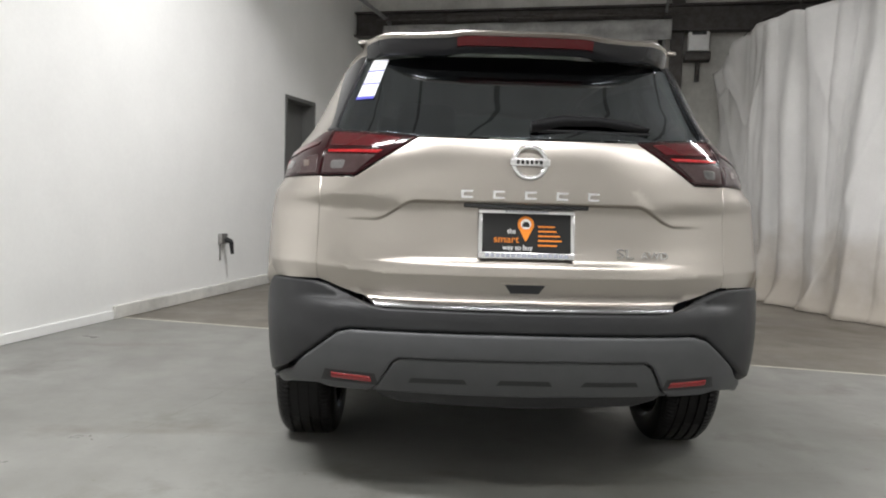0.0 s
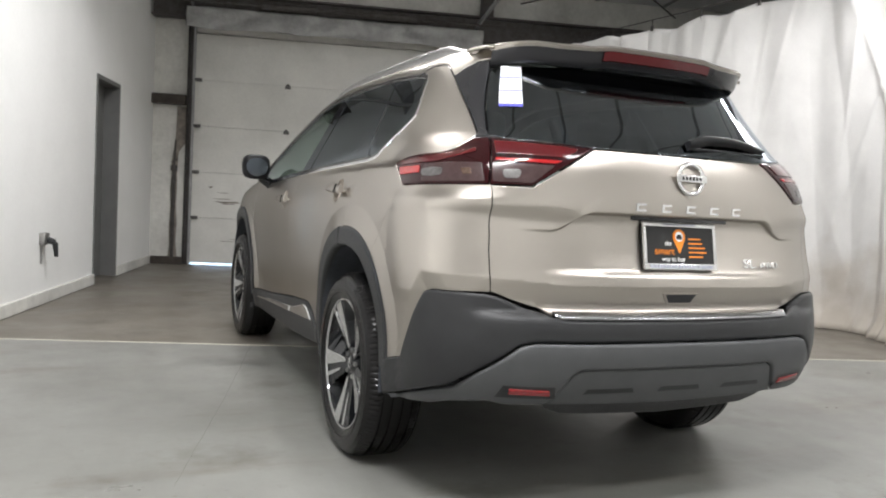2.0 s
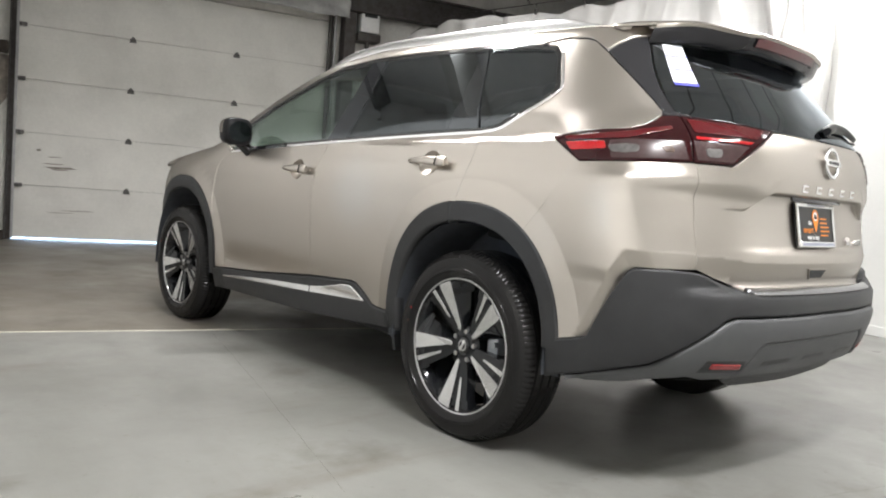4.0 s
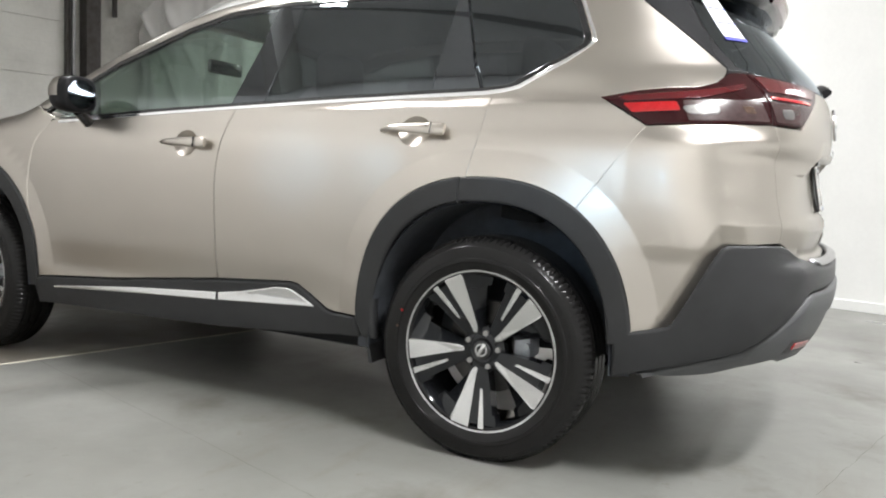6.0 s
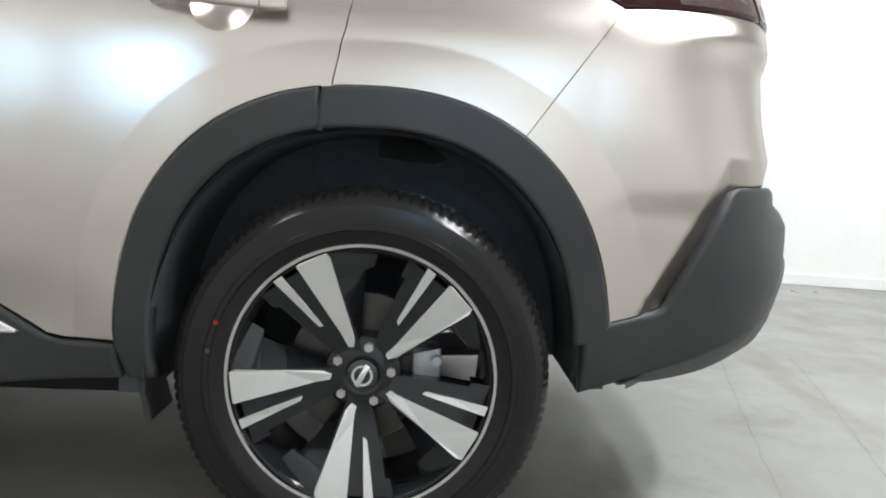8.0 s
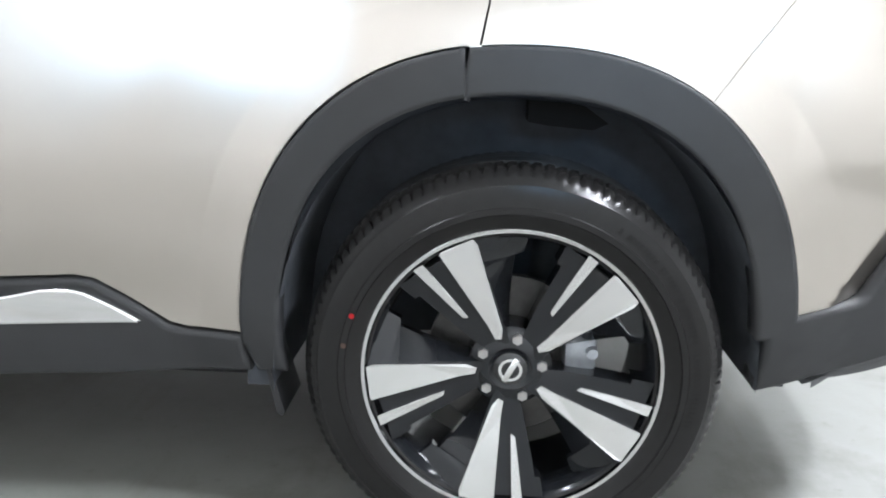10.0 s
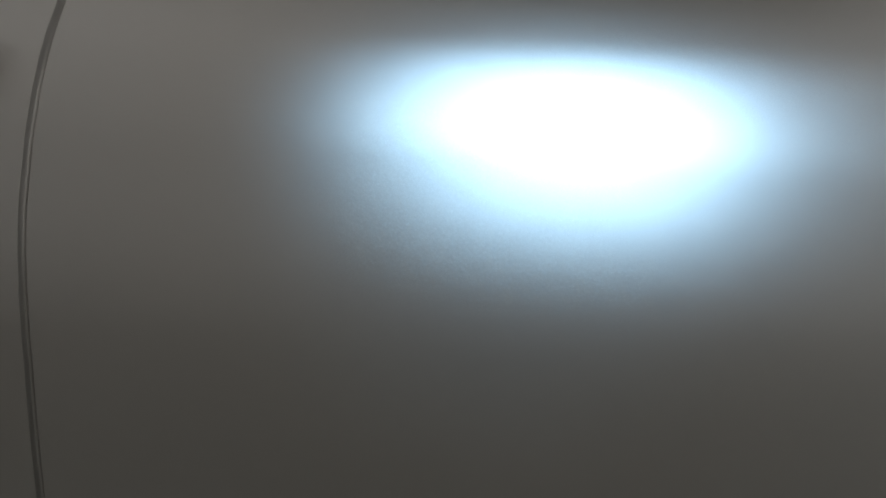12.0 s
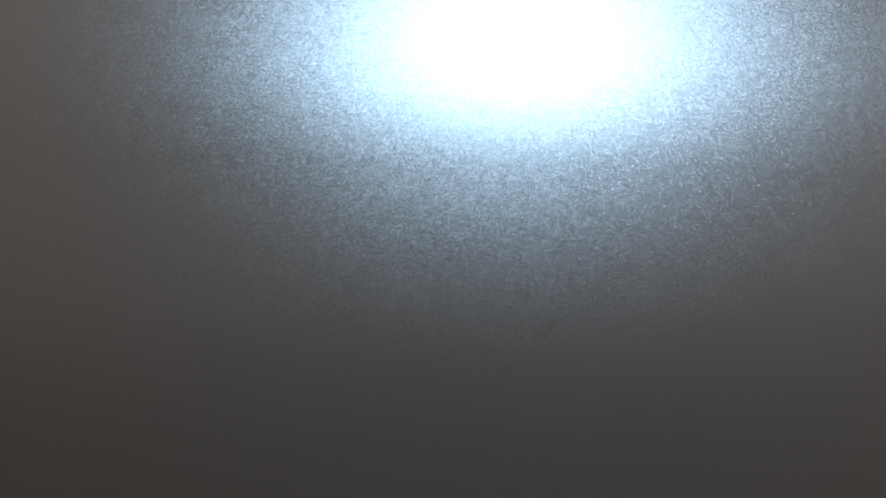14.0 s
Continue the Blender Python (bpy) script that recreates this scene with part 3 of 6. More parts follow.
def panel(name, poly, mat, parent, fn=skin, off=0.0, depth=0.022, step=0.035, label="", lip=0.004, gap=0.002, r=0.0, drop=0.0015, extra=(), roll=0.6):
    """A pressed panel: an outline in the skin's own two coordinates, filled, laid on the skin and given a folded edge."""
    from mathutils.geometry import delaunay_2d_cdt
    poly = rounded(poly, r) if r else list(poly)
    ring = []
    for i in range(len(poly)):
        p, q = np.array(poly[i], float), np.array(poly[(i + 1) % len(poly)], float)
        n = max(1, int(np.ceil(np.linalg.norm(q - p) / step)))
        for j in range(n):
            ring.append(p + (q - p) * j / n)
    ring = np.array(ring)
    keep = np.linalg.norm(ring - np.roll(ring, 1, 0), axis=1) > 1e-5
    ring = ring[keep]
    area = np.sum(ring[:, 0] * np.roll(ring[:, 1], -1) - np.roll(ring[:, 0], -1) * ring[:, 1])
    if area < 0:
        ring = ring[::-1]
    t = np.roll(ring, -1, 0) - np.roll(ring, 1, 0)
    t /= np.maximum(np.linalg.norm(t, axis=1, keepdims=True), 1e-9)
    inn = np.stack([-t[:, 1], t[:, 0]], 1)
    r0, r1 = ring + inn * gap, ring + inn * (gap + lip)
    lo, hi = ring.min(0), ring.max(0)
    g = np.stack(np.meshgrid(np.arange(lo[0] + step / 2, hi[0], step), np.arange(lo[1] + step / 2, hi[1], step)), -1).reshape(-1, 2)
    if len(g):
        g = g[inside(g[:, 0], g[:, 1], r1)]
    if len(g):
        d = np.min(np.linalg.norm(g[:, None] - r1[None], axis=2), axis=1)
        g = g[d > 0.5 * step]
    if len(extra):
        x_ = np.array(extra, float)
        x_ = x_[inside(x_[:, 0], x_[:, 1], r1)]
        x_ = x_[np.min(np.linalg.norm(x_[:, None] - r1[None], axis=2), axis=1) > 0.004]
        if len(x_) and len(g):
            g = g[np.min(np.linalg.norm(g[:, None] - x_[None], axis=2), axis=1) > 0.007]
            g = np.concatenate([g, x_])
    n = len(r1)
    pts = [Vector(p) for p in np.concatenate([r1, g])] if len(g) else [Vector(p) for p in r1]
    vs, _, fs, _, _, _ = delaunay_2d_cdt(pts, [(i, (i + 1) % n) for i in range(n)], [], 0, 1e-7, False)
    if len(vs) != len(pts):
        print("panel", name, "crossed its own edge", len(vs) - len(pts))
    flat = np.array([tuple(v) for v in vs])
    fs = np.array([f for f in fs if len(f) == 3])
    mid = flat[fs].mean(1)
    fs = fs[inside(mid[:, 0], mid[:, 1], r1)]

    def place(q, o):
        e = 5e-4
        du = fn(q[:, 0] + e, q[:, 1]) - fn(q[:, 0] - e, q[:, 1])
        dv = fn(q[:, 0], q[:, 1] + e) - fn(q[:, 0], q[:, 1] - e)
        nn = np.cross(du, dv)
        nn /= np.maximum(np.linalg.norm(nn, axis=1, keepdims=True), 1e-12)
        if fn is skin or fn is plain_skin:
            nn = -nn
        return fn(q[:, 0], q[:, 1]) + nn * o, nn
    p1, n1 = place(flat, off)
    p0, n0 = place(r0, off - drop)
    pb, _ = place(r0, off - depth)
    m = len(flat)
    faces = [tuple(f) for f in fs]
    # which way round are the triangles?
    a, b, c = p1[fs[:, 0]], p1[fs[:, 1]], p1[fs[:, 2]]
    flip = np.sum(np.cross(b - a, c - a) * n1[fs[:, 0]]) < 0
    if flip:
        faces = [f[::-1] for f in faces]
    for i in range(n):
        j = (i + 1) % n
        for q in ((i, m + i, m + j, j), (m + i, m + n + i, m + n + j, m + j)):
            faces.append(q[::-1] if flip else q)
    out = p0 - p1[:n]
    out /= np.maximum(np.linalg.norm(out, axis=1, keepdims=True), 1e-9)
    ne = n0 + out * roll
    ne /= np.maximum(np.linalg.norm(ne, axis=1, keepdims=True), 1e-9)
    return link_mesh(name, np.concatenate([p1, p0, pb]), faces, mat, parent, label, normals=np.concatenate([n1, ne, out]))


def both(name, poly, mat, parent, **more):
    """The same panel on the left and on the right."""
    a = panel(name, poly, mat, parent, **more)
    if "extra" in more:
        more = dict(more, extra=[(-p, q) for p, q in more["extra"]])
    b = panel(name, [(-p, q) for p, q in poly], mat, parent, **more)
    return a, b


def arch_line(yc, rho, lo, hi, n=26):
    """Along a wheel arch from the angle lo to hi (degrees; 0 is the front foot, 180 the rear one)."""
    out = []
    for t in np.linspace(radians(lo), radians(hi), n):
        c, s = math.cos(t), math.sin(t)
        out.append((yc + 0.49 * rho * math.copysign(abs(c) ** (2 / 2.3), c), 0.40 + 0.53 * rho * max(s, 0) ** (2 / 2.3)))
    return out

# ---- the car ----
car = new("car")
tagged(car, "champagne metallic compact crossover with black wheel-arch cladding, parked", "car")

SEAM_F = [(3.135, 1.113), (3.215, 1.03), (3.246, 0.968), (3.272, 0.86), (3.276, 0.779), (3.262, 0.60), (3.229, 0.40)]
gap_f = curve((0.484, 2.1575), (0.60, 2.157), (0.74, 2.1565), (0.876, 2.153), (0.98, 2.140), (1.073, 2.12), (1.115, 2.105), (1.157, 2.087))
GAP_F = [(float(gap_f(z)), float(z)) for z in np.linspace(1.157, 0.484, 23)]
GAP_R = [(1.040, 1.207), (1.027, 1.180), (1.034, 1.12), (1.050, 1.03), (1.071, 0.919)]
BELT = [(3.16, 1.092), (2.93, 1.109), (2.435, 1.141), (1.916, 1.169), (1.61, 1.186), (1.244, 1.203), (1.06, 1.210), (0.985, 1.219), (0.945, 1.232)]
DLO_BACK = [(0.745, 1.350), (0.728, 1.372), (0.735, 1.395), (0.795, 1.52), (0.83, 1.553)]
DLO_TOP = [(0.91, 1.565), (1.246, 1.588), (1.7, 1.597), (2.01, 1.594), (2.3, 1.568), (2.5, 1.508), (2.85, 1.365), (3.06, 1.245), (3.2, 1.15)]
SILL = [(3.23, 0.392), (2.75, 0.425), (2.152, 0.482), (1.80, 0.508), (1.765, 0.503), (1.63, 0.424), (1.595, 0.417), (1.484, 0.417)]
belt = curve(*sorted(BELT))


def below(line, d):
    return [(y, z - d) for y, z in line]


# lower body panels
BAND = side(*[p for yc in AXLES for rho in (1.156, 1.165, 1.174) for p in arch_line(yc, rho, 2, 178, 150)])
CUPS = side(*[(yc + 0.060 * k * math.cos(t), zc + 0.003 + 0.052 * k * math.sin(t)) for yc, zc in HANDLES for k in (1.02, 0.97, 0.8) for t in np.linspace(0, 2 * math.pi, 41)[:-1]])
fender = SEAM_F[::-1] + [(3.3, float(ZT(3.3)) - 0.004)] + [(y, float(ZT(y)) - 0.004) for y in np.linspace(3.45, 4.2, 8)] + [(4.28, 0.86), (4.2, 0.72)] + \
    arch_line(3.705, 1.0, 14, 176)
both("front_fender", side(*[(y, z) for y, z in fender if z > 0.39]), PAINT, car, step=0.03)
fdoor = GAP_F + [p for p in SILL[::-1] if p[0] > 2.2] + SEAM_F[::-1] + [p for p in below(BELT, 0.006) if 2.1 < p[0] < 3.1]
front_doors = both("front_door", outline(*fdoor), PAINT, car, step=0.014, gap=0.0034, extra=BAND + CUPS, lip=0.0016, drop=0.0006, roll=0.05, label="champagne painted door with black window frame")
rdoor = GAP_R + arch_line(1.0, 1.0, 81, 3) + [p for p in SILL[::-1] if p[0] < 2.1] + GAP_F[::-1] + [p for p in below(BELT, 0.006) if 1.05 < p[0] < 2.05]
rear_doors = both("rear_door", outline(*rdoor), PAINT, car, step=0.014, gap=0.0034, extra=BAND + CUPS, lip=0.0016, drop=0.0006, roll=0.05, label="champagne painted door with a cut-out for the wheel arch")
LAMP_TOP = [(0.666, 1.188), (0.56, 1.208), (0.472, 1.217), (0.39, 1.221), (0.345, 1.238), (0.325, 1.272)]
DPIL = [(0.327, 1.286), (0.40, 1.349), (0.50, 1.432), (0.604, 1.516)]
GAPX = -0.685
SEAM_B = [(0.515 + 0.1838 * k, 1.100 - 0.2527 * k) for k in np.linspace(0, 1, 9)]
quarter = [(0.945, 1.226), (0.80, 1.310)] + below(DLO_BACK, 0) + [(y, z + 0.004) for y, z in DLO_TOP[:1]] + [(0.80, 1.578), (0.70, 1.571), (0.665, 1.560)] + \
    DPIL[::-1] + LAMP_TOP[::-1] + SEAM_B + arch_line(1.0, 1.0, 124.2, 82) + GAP_R[::-1]
both("quarter_panel", outline(*quarter), PAINT, car, step=0.014, gap=0.0006, extra=BAND, lip=0.0006, drop=0.0001)
bump_side = [(0.262, 0.766), (0.279, 0.756)] + [(0.279 + 0.125 * k, 0.756 - 0.236 * k) for k in np.linspace(0.06, 1, 17)] + [(0.42, 0.512), (0.519, 0.488)]
bumper_up = side(*SEAM_B[::-1]) + [sp(0.40, 1.105)] + rear((GAPX, 1.115), (GAPX, 1.05), (-0.688, 0.95), (-0.690, 0.85), (GAPX, 0.772)) + \
    side(*bump_side) + side(*arch_line(1.0, 1.0, 176, 125.4))
CREASE = side(*[(0.262 + 0.17 * k, 0.745 - (0.17 * k - 0.023) * 1.89 + 2.14 * d) for k in np.linspace(0.2, 1, 26) for d in (0.037, 0.042, 0.047)],
              *[(y, z) for y in np.linspace(0.07, 0.285, 22) for z in (0.818, 0.824, 0.830)],
              *[(0.235 + 0.41 * (z - 0.831) + d, z) for z in np.linspace(0.835, 1.09, 27) for d in (-0.006, 0, 0.006)])
both("rear_bumper_cover", bumper_up, PAINT, car, step=0.013, gap=0.0006, extra=BAND + CREASE, lip=0.0006, drop=0.0001)

# dark strips behind the gaps, their colour painting the shade between panels
for line, nm in ((GAP_F, "gap_shade_strip"), (GAP_R, "gap_shade_strip"), (SEAM_F, "gap_shade_strip"), (SEAM_B, "seam_backing")):
    strip = [(y - 0.006, z) for y, z in line] + [(y + 0.006, z) for y, z in line[::-1]]
    both(nm, side(*strip), SHADEBLACK, car, off=-0.019, depth=0.003, step=0.03, gap=0, lip=0.001)
both("seam_backing", rear((GAPX - 0.006, 1.113), (GAPX - 0.006, 0.78), (GAPX + 0.006, 0.78), (GAPX + 0.006, 1.113)), RUBBER, car, off=-0.012, depth=0.003, step=0.03, gap=0, lip=0.001)

# tailgate
gate_l = rear((GAPX, 0.772), (-0.690, 0.85), (-0.688, 0.95), (GAPX, 1.05), (GAPX, 1.115), (-0.565, 1.115), (-0.358, 1.250), (-0.18, 1.249))
gate = [rp(0, 0.708)] + rear((-0.46, 0.708), (-0.50, 0.714), (-0.60, 0.742)) + gate_l + [rp(0, 1.248)]
gate = gate + [(-a, z) for a, z in gate[::-1] if a > 1e-4]
FOLDS = []
for x in np.linspace(0.0, 0.60, 61):
    led = 1.042 - 0.062 * float(ramp(x, 0.36, 0.50))
    FOLDS += [(-x, led + d) for d in (-0.013, -0.010, -0.004, 0.002, 0.006)] + [(-x, z) for z in (0.786, 0.7985, 0.802, 0.8055, 0.818, 0.826, 0.844, 0.862)]
    if x < 0.36:
        FOLDS += [(-x, 1.087), (-x, 1.0945)]
FOLDS = rear(*FOLDS)
FOLDS = FOLDS + [(-a, z) for a, z in FOLDS if a > 1e-4]
tailgate = panel("tailgate", gate, PAINT, car, step=0.014, extra=FOLDS, gap=0.0032, lip=0.0012, drop=0.0004, label="painted tailgate with a recessed plate area")

# tail lamps
corner_lamps = both("tail_lamp", rear((-0.650, 1.276), (-0.690, 1.118)) + side((0.40, 1.107), (0.515, 1.102)) + side(*LAMP_TOP[:-1]) + side((0.322, 1.272)), LENSBLACK, car, off=0.003, step=0.02,
                    label="smoked red tail lamp that wraps the corner")
gate_lamps = both("tail_lamp", rear((-0.687, 1.118), (-0.567, 1.118), (-0.362, 1.250), (-0.45, 1.259), (-0.60, 1.270), (-0.647, 1.275)), LENSBLACK, car, off=0.003, step=0.02,
                  label="smoked red tail lamp on the tailgate")
lamp_bits = (("smoked_zone", SMOKE, corner_lamps, side((0.425, 1.176), (0.36, 1.182)) + rear((-0.698, 1.186), (-0.700, 1.124)) + side((0.40, 1.116))),
             ("smoked_zone", SMOKE, gate_lamps, rear((-0.672, 1.188), (-0.494, 1.186), (-0.566, 1.126), (-0.678, 1.125))),
             ("turn_lamp", LENSAMBER, corner_lamps, rear((-0.752, 1.166), (-0.728, 1.167), (-0.728, 1.145), (-0.750, 1.144))),
             ("red_band", LENSDARK, corner_lamps, side((0.61, 1.186), (0.40, 1.206)) + side((0.36, 1.212)) + rear((-0.695, 1.235), (-0.70, 1.222)) + side((0.37, 1.185), (0.585, 1.172))),
             ("red_band", LENSRED, corner_lamps, side((0.592, 1.166), (0.44, 1.172), (0.425, 1.146), (0.560, 1.138))),
             ("lamp_pocket", LENSCLEAR, corner_lamps, side((0.425, 1.158), (0.37, 1.165), (0.325, 1.163), (0.320, 1.140), (0.36, 1.134), (0.405, 1.136))),
             ("red_band", LENSDARK, gate_lamps, rear((-0.645, 1.262), (-0.47, 1.250), (-0.41, 1.243), (-0.455, 1.213), (-0.655, 1.216))),
             ("red_band", LENSRED, gate_lamps, rear((-0.660, 1.203), (-0.47, 1.202), (-0.490, 1.192), (-0.662, 1.194))),
             ("lamp_pocket", LENSCLEAR, gate_lamps, rear((-0.648, 1.166), (-0.595, 1.168), (-0.604, 1.139), (-0.648, 1.137))))
for nm, mt, owners, pl in lamp_bits:
    for owner, sgn in zip(owners, (1, -1)):
        panel(nm, [(sgn * a, z) for a, z in pl], mt, owner, off=0.0048 if nm == "smoked_zone" else 0.0062, depth=0.002, step=0.02, r=0.013 if nm == "lamp_pocket" else 0.006, gap=0, lip=0.002, drop=0.001)

# rear window, its black pillars, spoiler
GLASS_X = curve((1.25, -0.655), (1.40, -0.615), (1.56, -0.555))
gl = rear((-0.36, 1.253), (-0.46, 1.262), (-0.62, 1.274)) + [rp(float(GLASS_X(z)), z) for z in np.linspace(1.29, 1.545, 11)] + [rp(-0.3, 1.553)]
gl = [rp(0, 1.251)] + gl + [rp(0, 1.555)]
gl = gl + [(-a, z) for a, z in gl[::-1] if a > 1e-4]
panel("rear_window", gl, PRIVACY, car, off=-0.002, depth=0.004, step=0.04, lip=0.002, drop=0.0002, label="dark tinted rear window")
dp = curve(*[(z, y) for y, z in DPIL])
pil = [rp(-0.622, 1.275)] + [rp(float(GLASS_X(z)) - 0.003, z) for z in np.linspace(1.29, 1.565, 11)] + [sp(0.46, 1.586), sp(0.535, 1.567), sp(0.570, 1.543)] + [sp(float(dp(z)) - 0.004, z) for z in np.linspace(1.513, 1.290, 10)] + \
    [sp(0.322, 1.276)]
both("pillar_trim", pil, PIANO, car, off=0.003, step=0.03, lip=0.002, drop=0.0003)

bm = bmesh.new()
xs = np.linspace(-0.565, 0.565, 43)
rows = []
for x in xs:
    e = abs(x) / 0.565
    crown = 0.012 + 0.010 * float(ramp(abs(x), 0.36, 0.50)) - 0.010 * max(0, (e - 0.80) / 0.2) ** 2
    hump = 0.008 * (1 - float(ramp(abs(x), 0.20, 0.28)))
    yt = 0.225 + 0.40 * (1 - (1 - min(1, abs(x) / 0.58) ** 2.7) ** 0.37)
    zt_, zf = 1.606 + crown + hump, float(top(min(0.6, abs(x)), 0.62)[2])
    rows.append([(x, 0.62, zf + 0.004), (x, 0.5 * (0.62 + yt + 0.05), zf * 0.55 + zt_ * 0.45 + 0.009), (x, yt + 0.06, zt_ + 0.007), (x, yt + 0.015, zt_ + 0.002), (x, yt, zt_ - 0.008),
                 (x, yt + 0.008, zt_ - 0.018)])
for r_ in rows:
    for i in range(len(r_)):
        r_[i] = bm.verts.new(r_[i])
for a_, b_ in zip(rows, rows[1:]):
    for j in range(5):
        bm.faces.new((a_[j], a_[j + 1], b_[j + 1], b_[j]))
spoiler = part("roof_spoiler", bm, PAINT, car, angle=60)
bm = bmesh.new()
rows = []
for x in np.linspace(-0.56, 0.56, 41):
    e = abs(x) / 0.565
    crown = 0.012 + 0.010 * float(ramp(abs(x), 0.36, 0.50)) - 0.010 * max(0, (e - 0.80) / 0.2) ** 2 + 0.008 * (1 - float(ramp(abs(x), 0.20, 0.28)))
    yt = 0.225 + 0.40 * (1 - (1 - min(1, abs(x) / 0.58) ** 2.7) ** 0.37)
    zt_ = 1.606 + crown
    rows.append([bm.verts.new(p) for p in ((x, yt + 0.010, zt_ - 0.016), (x, yt + 0.028, zt_ - 0.060), (x, yt + 0.045, zt_ - 0.072), (x, min(0.60, yt + 0.15), zt_ - 0.066), (x, 0.62, zt_ - 0.03))])
for a_, b_ in zip(rows, rows[1:]):
    for j in range(4):
        bm.faces.new((a_[j], a_[j + 1], b_[j + 1], b_[j]))
part("under_panel", bm, PIANO, spoiler, "black underside of the spoiler")
bm = bmesh.new()
rows = []
for x in np.linspace(-0.235, 0.235, 17):
    yt = 0.225 + 0.40 * (1 - (1 - min(1, abs(x) / 0.58) ** 2.7) ** 0.37)
    zt_ = 1.618 + 0.008 * (1 - float(ramp(abs(x), 0.20, 0.28)))
    rows.append([bm.verts.new(p) for p in ((x, yt + 0.014, zt_ - 0.017), (x, yt + 0.005, zt_ - 0.021), (x, yt + 0.015, zt_ - 0.050), (x, yt + 0.030, zt_ - 0.053))])
for a_, b_ in zip(rows, rows[1:]):
    for j in range(3):
        bm.faces.new((a_[j], a_[j + 1], b_[j + 1], b_[j]))
part("brake_light", bm, LENSDARK, spoiler, "dark red high brake light")

# painted corner of the roof above the pillar, and the dark drip line
corner = [(0.604, 1.522), (0.662, 1.563), (0.70, 1.577), (0.80, 1.584), (0.912, 1.571), (0.912, float(ZT(0.912)) - 0.003)] + [(y, float(ZT(y)) - 0.003) for y in (0.8, 0.7, 0.6, 0.5, 0.43)] + [(0.42, 1.600), (0.46, 1.591), (0.540, 1.571), (0.575, 1.546)]
both("roof_corner", outline(*corner), PAINT, car, step=0.02, gap=0.001)
drip = [(0.91, 1.569), (0.80, 1.582), (0.70, 1.575), (0.664, 1.562), (0.604, 1.522), (0.601, 1.514), (0.660, 1.555), (0.70, 1.567), (0.80, 1.574), (0.91, 1.563)]
both("drip_trim", outline(*drip), GLOSSBLACK, car, step=0.02, gap=0.0, lip=0.001, off=0.001)

cap = [(-0.545, 0.465), (-0.545, 0.63)] + [(-top_edge(y) - 0.002, y) for y in (0.63, 0.58, 0.53, 0.49, 0.455)]
for sgn in (1, -1):
    panel("roof_corner_cap", [(sgn * x, y) for x, y in cap], PAINT, car, fn=top, off=0.001, depth=0.012, step=0.02, gap=0.0, lip=0.003)

# side windows


def bel(y):
    return float(belt(y))


win_f = [(3.11, bel(3.11) + 0.012), (2.75, bel(2.75) + 0.012), (2.28, bel(2.28) + 0.012), (2.122, bel(2.12) + 0.012), (2.073, 1.40), (2.052, 1.580), (2.3, 1.556), (2.5, 1.496), (2.85, 1.352), (3.05, 1.235)]
win_r = [(1.970, bel(1.97) + 0.012), (1.5, bel(1.5) + 0.012), (1.258, bel(1.258) + 0.012), (1.250, 1.35), (1.246, 1.574), (1.5, 1.581), (1.945, 1.583), (1.943, 1.40)]
win_q = [(1.070, bel(1.07) + 0.012), (1.0, bel(1.0) + 0.010), (0.955, 1.240), (0.80, 1.325), (0.752, 1.362), (0.748, 1.385), (0.80, 1.51), (0.835, 1.542), (0.92, 1.555), (1.216, 1.570), (1.13, 1.35)]
tip = [(0.945, 1.229), (0.80, 1.313)] + DLO_BACK + [(0.91, 1.562), (0.91, 1.546), (0.838, 1.534), (0.808, 1.506), (0.756, 1.383), (0.760, 1.366), (0.806, 1.331), (0.960, 1.247)]
both("window_seal", outline(*tip), GLOSSBLACK, car, off=-0.001, step=0.02, gap=0.0)
both("side_window", outline(*win_f), CLEARGLASS, car, off=-0.005, depth=0.003, step=0.025, label="clear greenish front side window")
both("side_window", outline(*win_r), PRIVACY, car, off=-0.005, depth=0.003, step=0.025, label="dark tinted side window")
both("side_window", outline(*win_q), PRIVACY, car, off=-0.005, depth=0.003, step=0.025, label="dark tinted quarter window")


# black frames: strips between the panes and round them
for nm, pl in (("window_pillar", [(2.128, bel(2.128) + 0.004), (1.965, bel(1.965) + 0.004), (1.938, 1.40), (1.940, 1.592), (2.058, 1.592), (2.078, 1.40)]),
               ("window_pillar", [(1.262, bel(1.262) + 0.004), (1.076, bel(1.076) + 0.004), (1.136, 1.35), (1.222, 1.582), (1.250, 1.585), (1.254, 1.35)])):
    both(nm, outline(*pl), BLACKGLASS, car, off=-0.003, step=0.02, lip=0.001, drop=0.0003)
strip_top = DLO_TOP + [(y, z - 0.016) for y, z in DLO_TOP[::-1]]
both("window_seal", outline(*strip_top), GLOSSBLACK, car, off=0.001, step=0.02, gap=0.0)
strip_bot = [(y, z + 0.014) for y, z in BELT] + BELT[::-1]
both("window_seal", outline(*strip_bot), GLOSSBLACK, car, off=0.0, step=0.02, gap=0.0)
ch = [(3.10, bel(3.10))] + [p for p in BELT if 1.0 < p[0] < 3.1] + [(0.985, 1.219), (0.945, 1.229), (0.80, 1.314), (0.742, 1.352), (0.724, 1.372), (0.732, 1.398), (0.79, 1.518)]
ch2 = [(y, z - 0.012) if y > 0.95 else ((y - 0.008, z - 0.010) if y > 0.76 and z < 1.4 else (y - 0.011, z)) for y, z in ch]
both("chrome_strip", outline(*(ch + ch2[::-1])), CHROME, car, off=0.004, step=0.015, gap=0.0, lip=0.002, label="thin bright strip under the windows")
